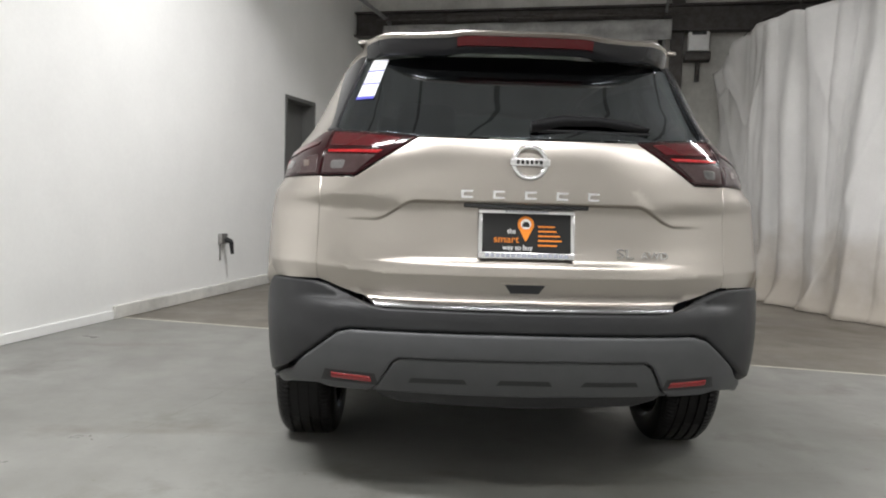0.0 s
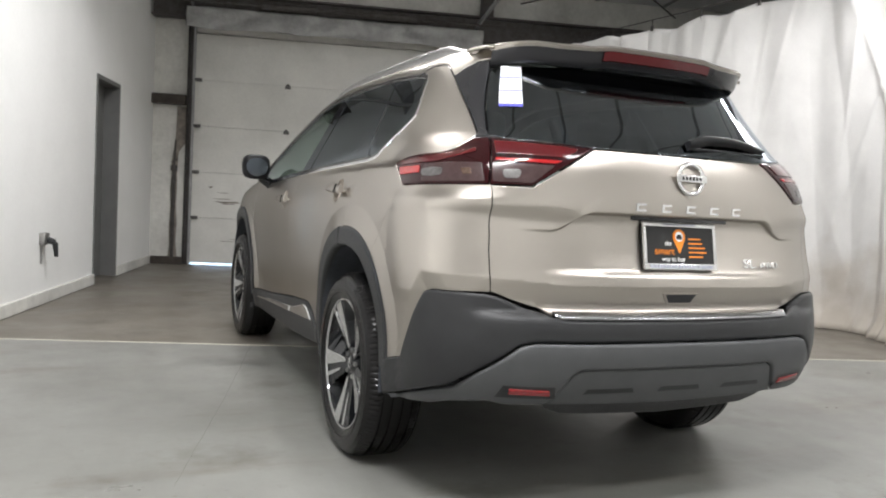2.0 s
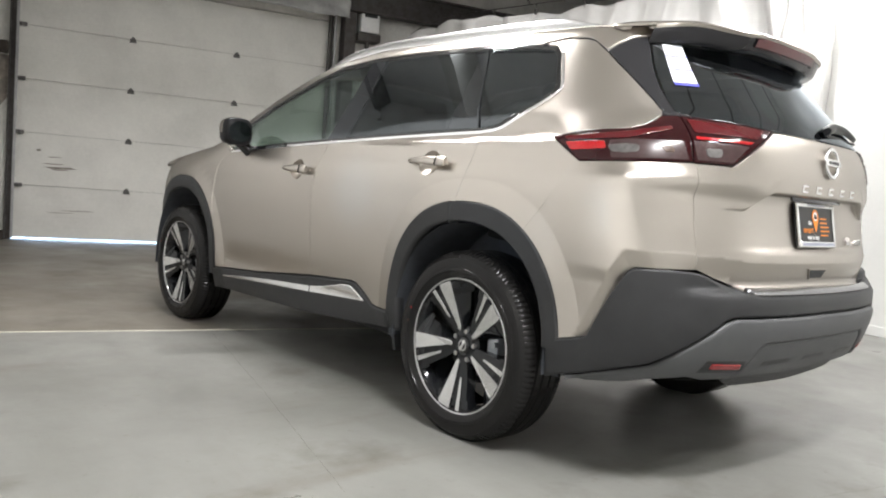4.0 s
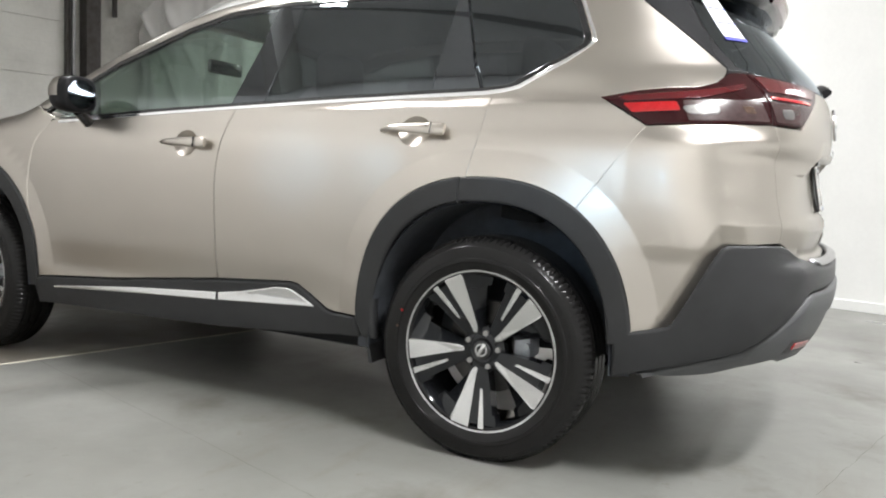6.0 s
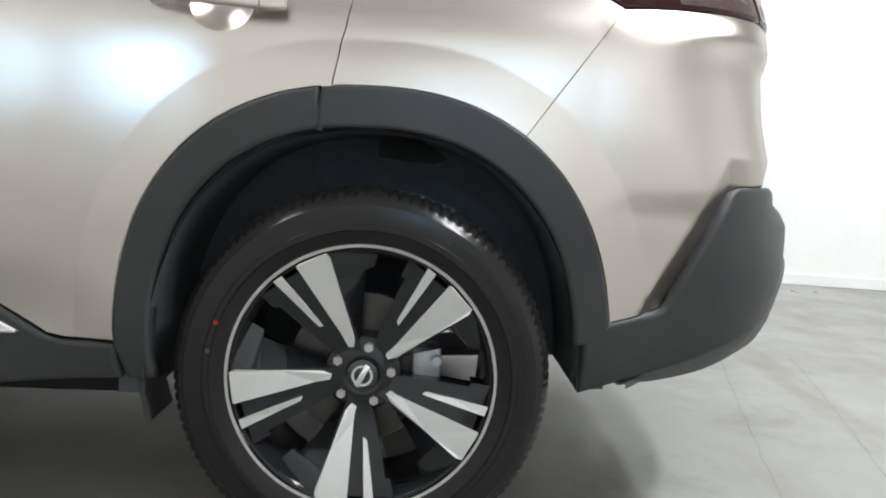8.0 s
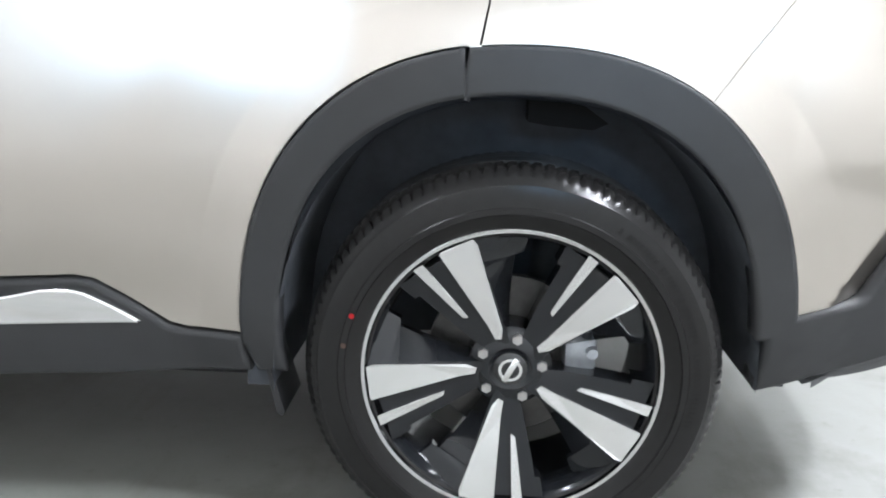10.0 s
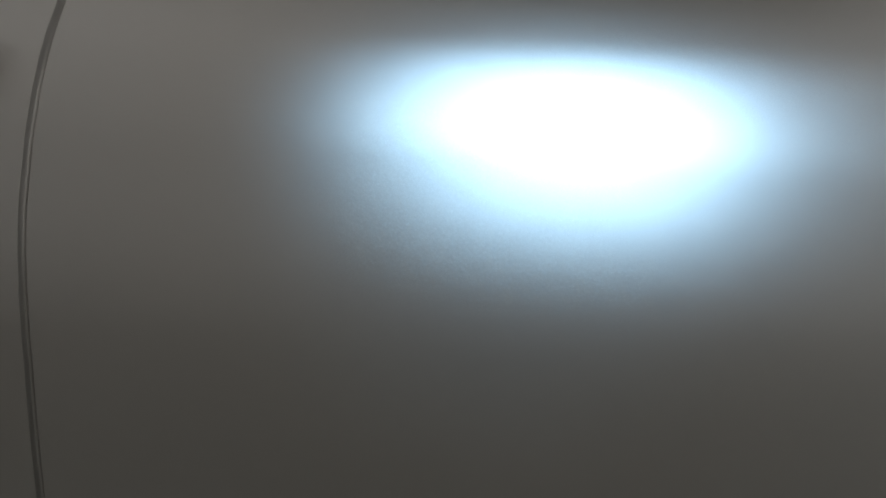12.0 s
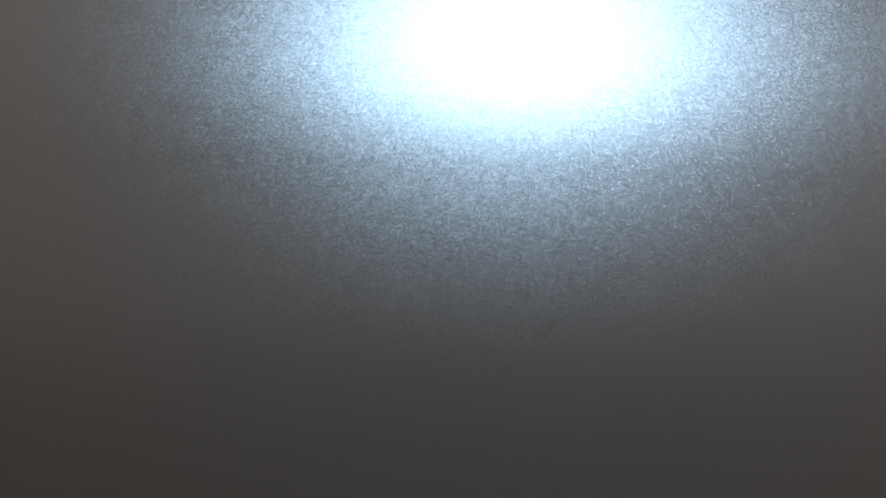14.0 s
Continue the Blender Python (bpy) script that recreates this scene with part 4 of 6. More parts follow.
# roof side rail of the body above the panes, A pillar
edge = [(y, float(ZT(y)) - 0.003) for y in np.linspace(0.91, 3.3, 34)]
both("roof_side", outline(*(edge + [(3.24, 1.15)] + [(y, z + 0.001) for y, z in DLO_TOP[::-1]])), PAINT, car, step=0.03, gap=0.001)


# roof, windscreen, bonnet
def mirror_plan(half):
    return half + [(-x, y) for x, y in half[::-1]]


def shrink(y):
    return top_edge(y) - 0.004


panel("roof", mirror_plan([(-shrink(y), y) for y in (0.56, 0.8, 1.1, 1.5, 1.9, 2.2, 2.4, 2.55)] + [(-0.5, 2.70), (-0.25, 2.77), (-0.01, 2.79)]), PAINT, car, fn=top, step=0.05)
panel("windscreen", mirror_plan([(-0.01, 2.80), (-0.25, 2.78), (-0.5, 2.71)] + [(-shrink(y) + 0.03, y) for y in (2.62, 2.8, 3.0, 3.2, 3.35, 3.45)] + [(-0.4, 3.66), (-0.01, 3.72)]), CLEARGLASS, car,
      fn=top, step=0.06, depth=0.004, label="clear windscreen")
panel("bonnet", mirror_plan([(-0.01, 3.73), (-0.4, 3.67)] + [(-shrink(y), y) for y in (3.47, 3.6, 3.8, 4.0, 4.2)] + [(-0.6, 4.36), (-0.3, 4.44), (-0.01, 4.46)]), PAINT, car, fn=top, step=0.05)
# front bumper, grille
fb_poly = side(*[(y, z) for y, z in arch_line(3.705, 1.0, 8, 38)]) + [sp(4.20, 0.70), sp(4.285, 0.855), sp(4.31, 0.92), (AF - 0.3, 0.97), (AF, 0.98), (AF, 0.62), (AF - 0.55, 0.60), (AF - 0.75, 0.42), sp(4.2, 0.42)]
both("front_bumper", [p for p in fb_poly], PAINT, car, step=0.05, gap=0.0)
both("front_grille", [(AF, 0.62), (AF - 0.55, 0.60), (AF - 0.75, 0.42), sp(4.2, 0.42), sp(4.2, 0.30), (AF - 0.5, 0.27), (AF, 0.27)], CLAD, car, step=0.06, gap=0.0, off=0.004)

# cladding
up = 0.011
for nm, pl in (("arch_cladding", arch_line(1.0, 1.0, 0, 81.5) + [(1.083, 0.839)] + arch_line(1.0, 0.85, 80, 0) + [(1.405, 0.345), (1.46, 0.345), (1.484, 0.40)]),
               ("arch_cladding", arch_line(1.0, 1.0, 82, 174) + [(0.52, 0.450), (0.578, 0.440)] + arch_line(1.0, 0.85, 176, 79)),
               ("arch_cladding", arch_line(3.705, 1.0, 0, 180) + [(3.235, 0.345), (3.29, 0.345)] + arch_line(3.705, 0.85, 180, 0) + [(4.12, 0.30), (4.19, 0.30)])):
    both(nm, side(*pl), CLAD, car, off=up, depth=0.05, step=0.03, lip=0.008, drop=0.005, label="matt black wheel-arch cladding")
sill_low = [(1.47, 0.345), (1.75, 0.318), (2.2, 0.29), (3.24, 0.27)]
both("sill_cladding", side(*([(y, z - 0.003) for y, z in SILL[::-1]] + sill_low[::-1])), CLAD, car, off=0.012, depth=0.05, step=0.035, lip=0.008, drop=0.005, label="matt black sill cladding")
CHR_R = [(2.146, 0.433), (2.03, 0.449), (1.922, 0.472), (1.86, 0.487), (1.80, 0.489), (1.778, 0.484), (1.672, 0.430), (1.68, 0.425), (2.146, 0.398)]
CHR_F = [(3.12, 0.362), (2.6, 0.404), (2.157, 0.432), (2.157, 0.397), (2.6, 0.378), (3.12, 0.350)]
both("sill_chrome", side(*CHR_R), CHROME, car, off=0.020, depth=0.01, step=0.03, r=0.006, label="chrome sill strip")
both("sill_chrome", side(*CHR_F), CHROME, car, off=0.020, depth=0.01, step=0.03, r=0.004, label="chrome sill strip")

# rear bumper
SK = rear((-0.770, 0.458), (-0.758, 0.474), (-0.690, 0.544), (-0.608, 0.612), (-0.565, 0.624))
bl = [rp(0, 0.692)] + rear((-0.45, 0.694), (-0.50, 0.702), (-0.60, 0.732), (-0.66, 0.757), (-0.70, 0.766), (-0.765, 0.768)) + side(*bump_side) + side((0.566, 0.476), (0.572, 0.470), (0.574, 0.347), (0.566, 0.341), (0.50, 0.363), (0.42, 0.387), (0.30, 0.428)) + SK + [rp(0, 0.624)]
bl = bl + [(-a, z) for a, z in bl[::-1] if a > 1e-4]
rear_bumper = panel("rear_bumper", bl, CLAD, car, fn=plain_skin, off=0.011, depth=0.06, step=0.025, lip=0.010, drop=0.007, label="matt black lower rear bumper")
skd = [rp(0, 0.620)] + rear((-0.56, 0.620), (-0.604, 0.608), (-0.686, 0.540), (-0.753, 0.472), (-0.766, 0.454)) + side((0.30, 0.424), (0.42, 0.386), (0.495, 0.363), (0.42, 0.362), (0.30, 0.385), (0.235, 0.406)) + rear((-0.67, 0.424), (-0.62, 0.414), (-0.50, 0.414), (-0.47, 0.438), (-0.425, 0.520), (-0.40, 0.536)) + [rp(0, 0.536)]
skd = skd + [(-a, z) for a, z in skd[::-1] if a > 1e-4]
panel("skid_panel", skd, SKID, car, off=0.019, depth=0.04, step=0.025, lip=0.010, drop=0.006, label="grey skid panel")
ins = [rp(0, 0.533)] + rear((-0.398, 0.533), (-0.422, 0.518), (-0.468, 0.436), (-0.495, 0.414)) + [rp(0, 0.405)]
ins = ins + [(-a, z) for a, z in ins[::-1] if a > 1e-4]
panel("skid_insert", ins, SKID, car, off=0.013, depth=0.04, step=0.025, lip=0.006, drop=0.004)
val = [rp(0, 0.403)] + rear((-0.50, 0.413), (-0.47, 0.375), (-0.40, 0.352)) + [rp(0, 0.338)]
val = val + [(-a, z) for a, z in val[::-1] if a > 1e-4]
panel("lower_valance", val, CLAD, car, off=-0.010, depth=0.012, step=0.04, lip=0.006)
# slots drawn as dark plates on the insert, shade put into the colour
for x0, x1 in ((-0.372, -0.178), (-0.085, 0.100), (0.192, 0.388)):
    panel("slot_plate", rear((x0, 0.452), (x0 + 0.012, 0.472), (x1 - 0.012, 0.472), (x1, 0.452)), CLAD, car, off=0.0138, depth=0.004, step=0.03, gap=0, lip=0.003, label="dark plate with a groove's shade in its colour")
both("reflector", rear((-0.622, 0.456), (-0.622, 0.479), (-0.492, 0.473), (-0.485, 0.451)), REFLECTOR, car, off=0.0235, depth=0.006, step=0.03, r=0.004, label="red bumper reflector")
# dark plate round each reflector, painting the shade of its recess
both("recess_shade_plate", rear((-0.655, 0.445), (-0.640, 0.487), (-0.477, 0.483), (-0.467, 0.441)), CLAD, car, off=0.0197, depth=0.004, step=0.03, gap=0, lip=0.002)
cs = [rp(0, 0.706)] + rear((-0.30, 0.706), (-0.496, 0.709), (-0.482, 0.695)) + [rp(0, 0.692)]
cs = cs + [(-a, z) for a, z in cs[::-1] if a > 1e-4]
panel("bumper_chrome", cs, BRUSHED, car, off=0.015, depth=0.02, step=0.03, gap=0, lip=0.003, label="chrome strip on the bumper's edge")
for s in (-1, 1):
    v0 = sp(0.118, 0.645)
    p = skin(np.array([v0[0]]) * (1 if s < 0 else -1), np.array([v0[1]]))[0]
    bm = bmesh.new()
    bmesh.ops.create_uvsphere(bm, u_segments=12, v_segments=6, radius=0.009, matrix=Matrix.Translation(p + np.array([s * 0.009, -0.004, 0])))
    part("parking_sensor", bm, GLOSSBLACK, rear_bumper)

# badges and handle on the tailgate


def gate_place(x, z, o=0.0):
    a = rp(x, z)[0]
    e = 1e-3
    p = skin(a, z)
    du = skin(a + e, z) - skin(a - e, z)
    dv = skin(a, z + e) - skin(a, z - e)
    n = -np.cross(du, dv)
    n /= np.linalg.norm(n)
    return Vector(p + n * o), Vector(n)


def gate_frame(x, z, o=0.0):
    """A matrix on the tailgate: local x to the right as seen from behind, y up, z out."""
    p, n = gate_place(x, z, o)
    up_ = Vector((0, 0, 1))
    right = up_.cross(n).normalized()
    up2 = n.cross(right)
    return Matrix.Translation(p) @ Matrix((right, up2, n)).transposed().to_4x4()


m = gate_frame(0, 1.172, 0.004)
bm = bmesh.new()
R0, r0 = 0.052, 0.0085
ring = []
for i in range(40):
    t = 2 * math.pi * i / 40
    ring.append([bm.verts.new(m @ Vector(((R0 + r0 * math.cos(u)) * math.cos(t), (R0 + r0 * math.cos(u)) * math.sin(t) * 0.98, 0.004 + 0.006 * math.sin(u)))) for u in np.linspace(0, 2 * math.pi, 9)[:-1]])
for i in range(40):
    for j in range(8):
        bm.faces.new((ring[i][j], ring[(i + 1) % 40][j], ring[(i + 1) % 40][(j + 1) % 8], ring[i][(j + 1) % 8]))
badge = part("badge", bm, CHROME, car, "round chrome badge with a crossbar", angle=80)
bm = bmesh.new()
box(bm, (-0.064, -0.0125, 0.003), (0.064, 0.0125, 0.012), 0.002, m)
part("crossbar", bm, SATIN, badge)
bm = bmesh.new()
for i in range(6):
    box(bm, (-0.043 + i * 0.0147, -0.006, 0.0115), (-0.034 + i * 0.0147, 0.006, 0.0128), 0, m)
part("badge_mark", bm, PLATEBLACK, badge)
for i in range(5):
    bm = bmesh.new()
    x = -0.198 + i * 0.102
    g = gate_frame(x, 1.068, 0.0)
    # plain raised mark: a slab with a notch
    prism(bm, [(-0.019, -0.013), (0.019, -0.013), (0.019, -0.007), (-0.011, -0.006), (-0.011, 0.006), (0.019, 0.007), (0.019, 0.013), (-0.019, 0.013)], 0.0, 0.005, lambda p, q, h: g @ Vector((p, q, h)))
    part("tailgate_mark", bm, CHROME, car, "plain raised chrome mark", smooth=False)


def text(name, body, size, m, mat, parent, extrude=0.001, label="", align="LEFT", spacing=1.0, stretch=1.0, width=0.0):
    cu = bpy.data.curves.new(name, "FONT")
    cu.body, cu.size, cu.extrude, cu.align_x, cu.space_character = body, size, extrude, align, spacing
    tmp = bpy.data.objects.new(name, cu)
    scene.collection.objects.link(tmp)
    dg = bpy.context.evaluated_depsgraph_get()
    me = bpy.data.meshes.new_from_object(tmp.evaluated_get(dg))
    bpy.data.objects.remove(tmp)
    if width:
        xs_ = [v.co.x for v in me.vertices]
        stretch = width / (max(xs_) - min(xs_))
    me.transform(m @ Matrix.Diagonal((stretch, 1, 1, 1)))
    me.materials.clear()
    me.materials.append(mat)
    ob = new(name, me)
    ob.parent = parent
    if label:
        ob["label"] = label
    return ob


text("lettering", "SL", 0.046, gate_frame(0.300, 0.868, 0.004), CHROME, car, 0.005, "raised chrome letters", stretch=1.35)
text("lettering", "AWD", 0.033, gate_frame(0.383, 0.868, 0.004), CHROME, car, 0.005, "raised chrome letters", stretch=1.15)
# tailgate handle
bm = bmesh.new()
g = gate_frame(0, 0.762, 0.0)
prism(bm, [(-0.078, 0.021), (0.078, 0.021), (0.05, -0.02), (-0.05, -0.02)], 0.0005, 0.004, lambda p, q, h: g @ Vector((p, q, h)))
handle = part("tailgate_handle", bm, PAINT, car, smooth=False)
# dark plate on the handle, painting the shade inside its recess
bm = bmesh.new()
prism(bm, [(-0.066, 0.017), (0.066, 0.017), (0.046, -0.013), (-0.046, -0.013)], 0.004, 0.0055, lambda p, q, h: g @ Vector((p, q, h)))
part("handle_shade_plate", bm, CLAD, handle, smooth=False)
# black strip with the plate lamps
bm = bmesh.new()
g = gate_frame(0, 1.036, 0.0)
box(bm, (-0.205, -0.007, -0.02), (0.205, 0.003, 0.012), 0.003, g)
part("lamp_strip", bm, GLOSSBLACK, car)

# number plate with an advertising insert
pm = Matrix.Translation((0.002, 0.0705, 0.940)) @ Matrix.Rotation(radians(90 - 11), 4, "X")
bm = bmesh.new()
prism(bm, rounded([(-0.158, -0.080), (0.158, -0.080), (0.158, 0.080), (-0.158, 0.080)], 0.008), -0.004, 0.004, lambda p, q, h: pm @ Vector((p, q, h)))
plate_back = part("plate", bm, PLATEBLACK, car, "black plate insert with orange and white lettering", smooth=False)
bm = bmesh.new()
for lo_, hi_ in (((-0.158, 0.066), (0.158, 0.082)), ((-0.158, -0.082), (0.158, -0.060)), ((-0.158, -0.062), (-0.144, 0.068)), ((0.144, -0.062), (0.158, 0.068))):
    box(bm, (*lo_, 0.002), (*hi_, 0.011), 0.003, pm)
part("plate_surround", bm, SATIN, plate_back, "silver plate surround")
bm = bmesh.new()
for i in range(16):
    box(bm, (-0.135 + i * 0.0172, -0.077, 0.0112), (-0.122 + i * 0.0172, -0.065, 0.0122), 0, pm)
tagged(part("surround_mark", bm, GREYINK, plate_back, smooth=False), "row of small grey print marks", "", kind="stuff")
bm = bmesh.new()
for i in range(13):
    box(bm, (-0.070 + i * 0.011, 0.071, 0.0112), (-0.062 + i * 0.011, 0.077, 0.0122), 0, pm)
tagged(part("surround_mark", bm, GREYINK, plate_back, smooth=False), "row of small grey print marks", "", kind="stuff")


def on_plate(x, y):
    return pm @ Matrix.Translation((x, y, 0.0055))


text("word", "the", 0.024, on_plate(-0.063, 0.002), WHITE, plate_back, 0.0004, width=0.028)
text("word", "smart", 0.034, on_plate(-0.108, -0.028), ORANGE, plate_back, 0.0004, width=0.082)
text("word", "way to buy", 0.025, on_plate(-0.078, -0.052), WHITE, plate_back, 0.0004, width=0.098)
bm = bmesh.new()
pin = [(0.0 + 0.027 * math.cos(t), 0.033 + 0.027 * math.sin(t)) for t in np.linspace(radians(-20), radians(200), 20)] + [(0.0, -0.025)]
prism(bm, pin, 0.0055, 0.0062, lambda p, q, h: pm @ Vector((p - 0.002, q, h)))
part("map_pin", bm, ORANGE, plate_back, smooth=False)
bm = bmesh.new()
prism(bm, [(0.017 * math.cos(t), 0.034 + 0.017 * math.sin(t)) for t in np.linspace(0, 2 * math.pi, 21)[:-1]], 0.0062, 0.0067, lambda p, q, h: pm @ Vector((p - 0.002, q, h)))
part("pin_disc", bm, WHITE, plate_back, smooth=False)
bm = bmesh.new()
box(bm, (-0.0145, 0.024, 0.0067), (0.0105, 0.035, 0.0071), 0, pm)
box(bm, (-0.010, 0.033, 0.0067), (0.006, 0.041, 0.0071), 0, pm)
part("pin_car", bm, PLATEBLACK, plate_back, smooth=False)
bm = bmesh.new()
for i, w in enumerate((0.055, 0.060, 0.072, 0.078, 0.062)):
    box(bm, (0.038, 0.024 - i * 0.0155, 0.0055), (0.038 + w, 0.029 - i * 0.0155, 0.006), 0, pm)
part("text_bar", bm, ORANGE, plate_back, smooth=False)

# window sticker on the inside of the rear window
panel("window_sticker", rear((-0.584, 1.396), (-0.519, 1.396), (-0.474, 1.548), (-0.532, 1.548)), PAPER, car, off=0.001, depth=0.001, step=0.03, gap=0, lip=0.002, r=0.006, label="white paper sticker with blue print")
panel("sticker_band", rear((-0.586, 1.389), (-0.521, 1.389), (-0.5185, 1.400), (-0.583, 1.400)), BLUEINK, car, off=0.002, depth=0.001, step=0.03, gap=0, lip=0.001)
for z in (1.447, 1.498):
    k = (z - 1.396) / 0.152
    panel("sticker_line", rear((-0.583 + 0.051 * k, z), (-0.520 + 0.045 * k, z), (-0.519 + 0.045 * k, z + 0.005), (-0.5815 + 0.051 * k, z + 0.005)), BLUEINK, car, off=0.002, depth=0.001, step=0.03, gap=0, lip=0.001)
for z, w in ((1.412, 0.5), (1.424, 0.3), (1.463, 0.7), (1.475, 0.55), (1.512, 0.6), (1.526, 0.7)):
    k = (z - 1.396) / 0.152
    x0_, x1_ = -0.573 + 0.051 * k, -0.530 + 0.045 * k
    panel("print_bar", rear((x0_, z), (x0_ + (x1_ - x0_) * w, z), (x0_ + 0.001 + (x1_ - x0_) * w, z + 0.0045), (x0_ + 0.001, z + 0.0045)), GREYINK, car, off=0.002, depth=0.001, step=0.03, gap=0, lip=0.001)

# rear wiper: a smooth cover over the arm
bm = bmesh.new()
wx = curve((0.0, 0.005), (0.25, 0.10), (1.0, 0.400))
wz = curve((0.0, 1.281), (0.12, 1.294), (0.30, 1.307), (0.55, 1.309), (0.80, 1.300), (1.0, 1.287))
prev = None
for k in np.linspace(0, 1, 22):
    x, z = float(wx(k)), float(wz(k))
    c, n = gate_place(x, z, 0.004)
    wide, tall = 0.021 * (1 - 0.35 * k) * min(1.0, 6 * (1.02 - k)) ** 0.5, 0.030 - 0.012 * k
    if k < 0.08:
        wide *= 0.7 + 0.3 * k / 0.08
    up_ = n.cross(Vector((1, 0, 0))).normalized() * -1
    sec = [bm.verts.new(c + up_ * wide * math.cos(u) + n * tall * max(0.0, math.sin(u)) ** 0.7) for u in np.linspace(0, math.pi, 11)]
    if prev:
        for j in range(10):
            bm.faces.new((prev[j], prev[j + 1], sec[j + 1], sec[j]))
    else:
        bm.faces.new(sec)
    prev = sec
bm.faces.new(prev)
wiper = part("rear_wiper", bm, SATINBLACK, car, "smooth black rear wiper", angle=60)
bm = bmesh.new()
cyl(bm, gate_place(0.03, 1.276, 0.004)[0], gate_place(0.405, 1.278, 0.004)[0], 0.006, 0.005, 8)
part("wiper_blade", bm, SATINBLACK, wiper)

# roof rails, aerial
for s in (-1, 1):
    bm = bmesh.new()
    ys = np.linspace(0.72, 2.62, 30)
    prev = None
    for y in ys:
        xr = s * (top_edge(y) - 0.045)
        zz = float(top(xr, y)[2])
        h = 0.040 * float(ramp(y, 0.70, 0.95)) * (1 - float(ramp(y, 2.35, 2.64)))
        q = [bm.verts.new(p) for p in ((xr - 0.014, y, zz - 0.004), (xr - 0.011, y, zz + h), (xr - 0.004, y, zz + h + 0.006), (xr + 0.004, y, zz + h + 0.006), (xr + 0.011, y, zz + h), (xr + 0.014, y, zz - 0.004))]
        if prev:
            for j in range(5):
                bm.faces.new((prev[j], prev[j + 1], q[j + 1], q[j]))
        prev = q
    part("roof_rail", bm, SATIN, car, "silver roof rail", angle=60)
bm = bmesh.new()
prism(bm, [(0.60, 0), (0.80, 0), (0.66, 0.045), (0.62, 0.05)], -0.012, 0.012, lambda p, q, h: (h, p, 1.650 + q))
part("aerial", bm, PAINT, car, "shark-fin aerial")

# door handles


def side_frame(y, z, s, o=0.0):
    a = sp(y, z)[0]
    e = 1e-3
    p = skin(a, z)
    du = skin(a + e, z) - skin(a - e, z)
    dv = skin(a, z + e) - skin(a, z - e)
    n = -np.cross(du, dv)
    n /= np.linalg.norm(n)
    p, n, d = Vector(p + n * o), Vector(n), Vector(du).normalized()
    up_ = n.cross(d) * -1
    if up_.z < 0:
        up_ = -up_
    mm = Matrix.Translation(p) @ Matrix((d, up_, n)).transposed().to_4x4()
    return Matrix.Diagonal((1 if s < 0 else -1, 1, 1, 1)) @ mm


for k, (y, z) in enumerate(HANDLES):
    for s in (-1, 1):
        f = side_frame(y - 0.10, z, s)
        f = f @ Matrix.Translation((0.10, 0, 0))
        door_ = (rear_doors, front_doors)[k][0 if s < 0 else 1]
        bm = bmesh.new()
        # the grip: local x forward, y up, z out
        prof = []
        for t in np.linspace(-0.125, 0.132, 27):
            e = (t + 0.125) / 0.257
            h = max(0.0012, 0.0235 * max(0.0, 1 - e) ** 0.5)
            if e < 0.06:
                h *= 0.80 + 0.20 * e / 0.06
            zo = 0.030 + 0.012 * math.sin(math.pi * (0.15 + 0.75 * e)) - 0.022 * max(0.0, (e - 0.75) / 0.25) ** 2
            sec = []
            for u in np.linspace(0, 2 * math.pi, 13)[:-1]:
                sec.append(bm.verts.new(f @ Vector((t, h * math.copysign(abs(math.cos(u)) ** 0.75, math.cos(u)) + 0.001, zo - 0.010 + 0.009 * math.sin(u)))))
            prof.append(sec)
        for a_, b_ in zip(prof, prof[1:]):
            for j in range(12):
                bm.faces.new((a_[j], b_[j], b_[(j + 1) % 12], a_[(j + 1) % 12]))
        bm.faces.new(prof[0])
        bm.faces.new(prof[-1])
        # feet
        box(bm, (-0.110, -0.006, -0.004), (-0.088, 0.008, 0.024), 0.003, f)
        box(bm, (0.062, -0.003, -0.004), (0.085, 0.006, 0.020), 0.002, f)
        hd = part("door_handle", bm, PAINT, car, "painted pull handle", angle=70)
        bm = bmesh.new()
        box(bm, (-0.0797, -0.0178, 0.020), (-0.0783, 0.0198, 0.0435), 0, f)
        part("handle_seam", bm, GLOSSBLACK, hd, smooth=False)
        if k == 0:
            bm = bmesh.new()
            box(bm, (-0.070, 0.004, 0.0422), (-0.058, 0.0065, 0.0434), 0.0005, f)
            part("handle_button", bm, GLOSSBLACK, hd, smooth=False)

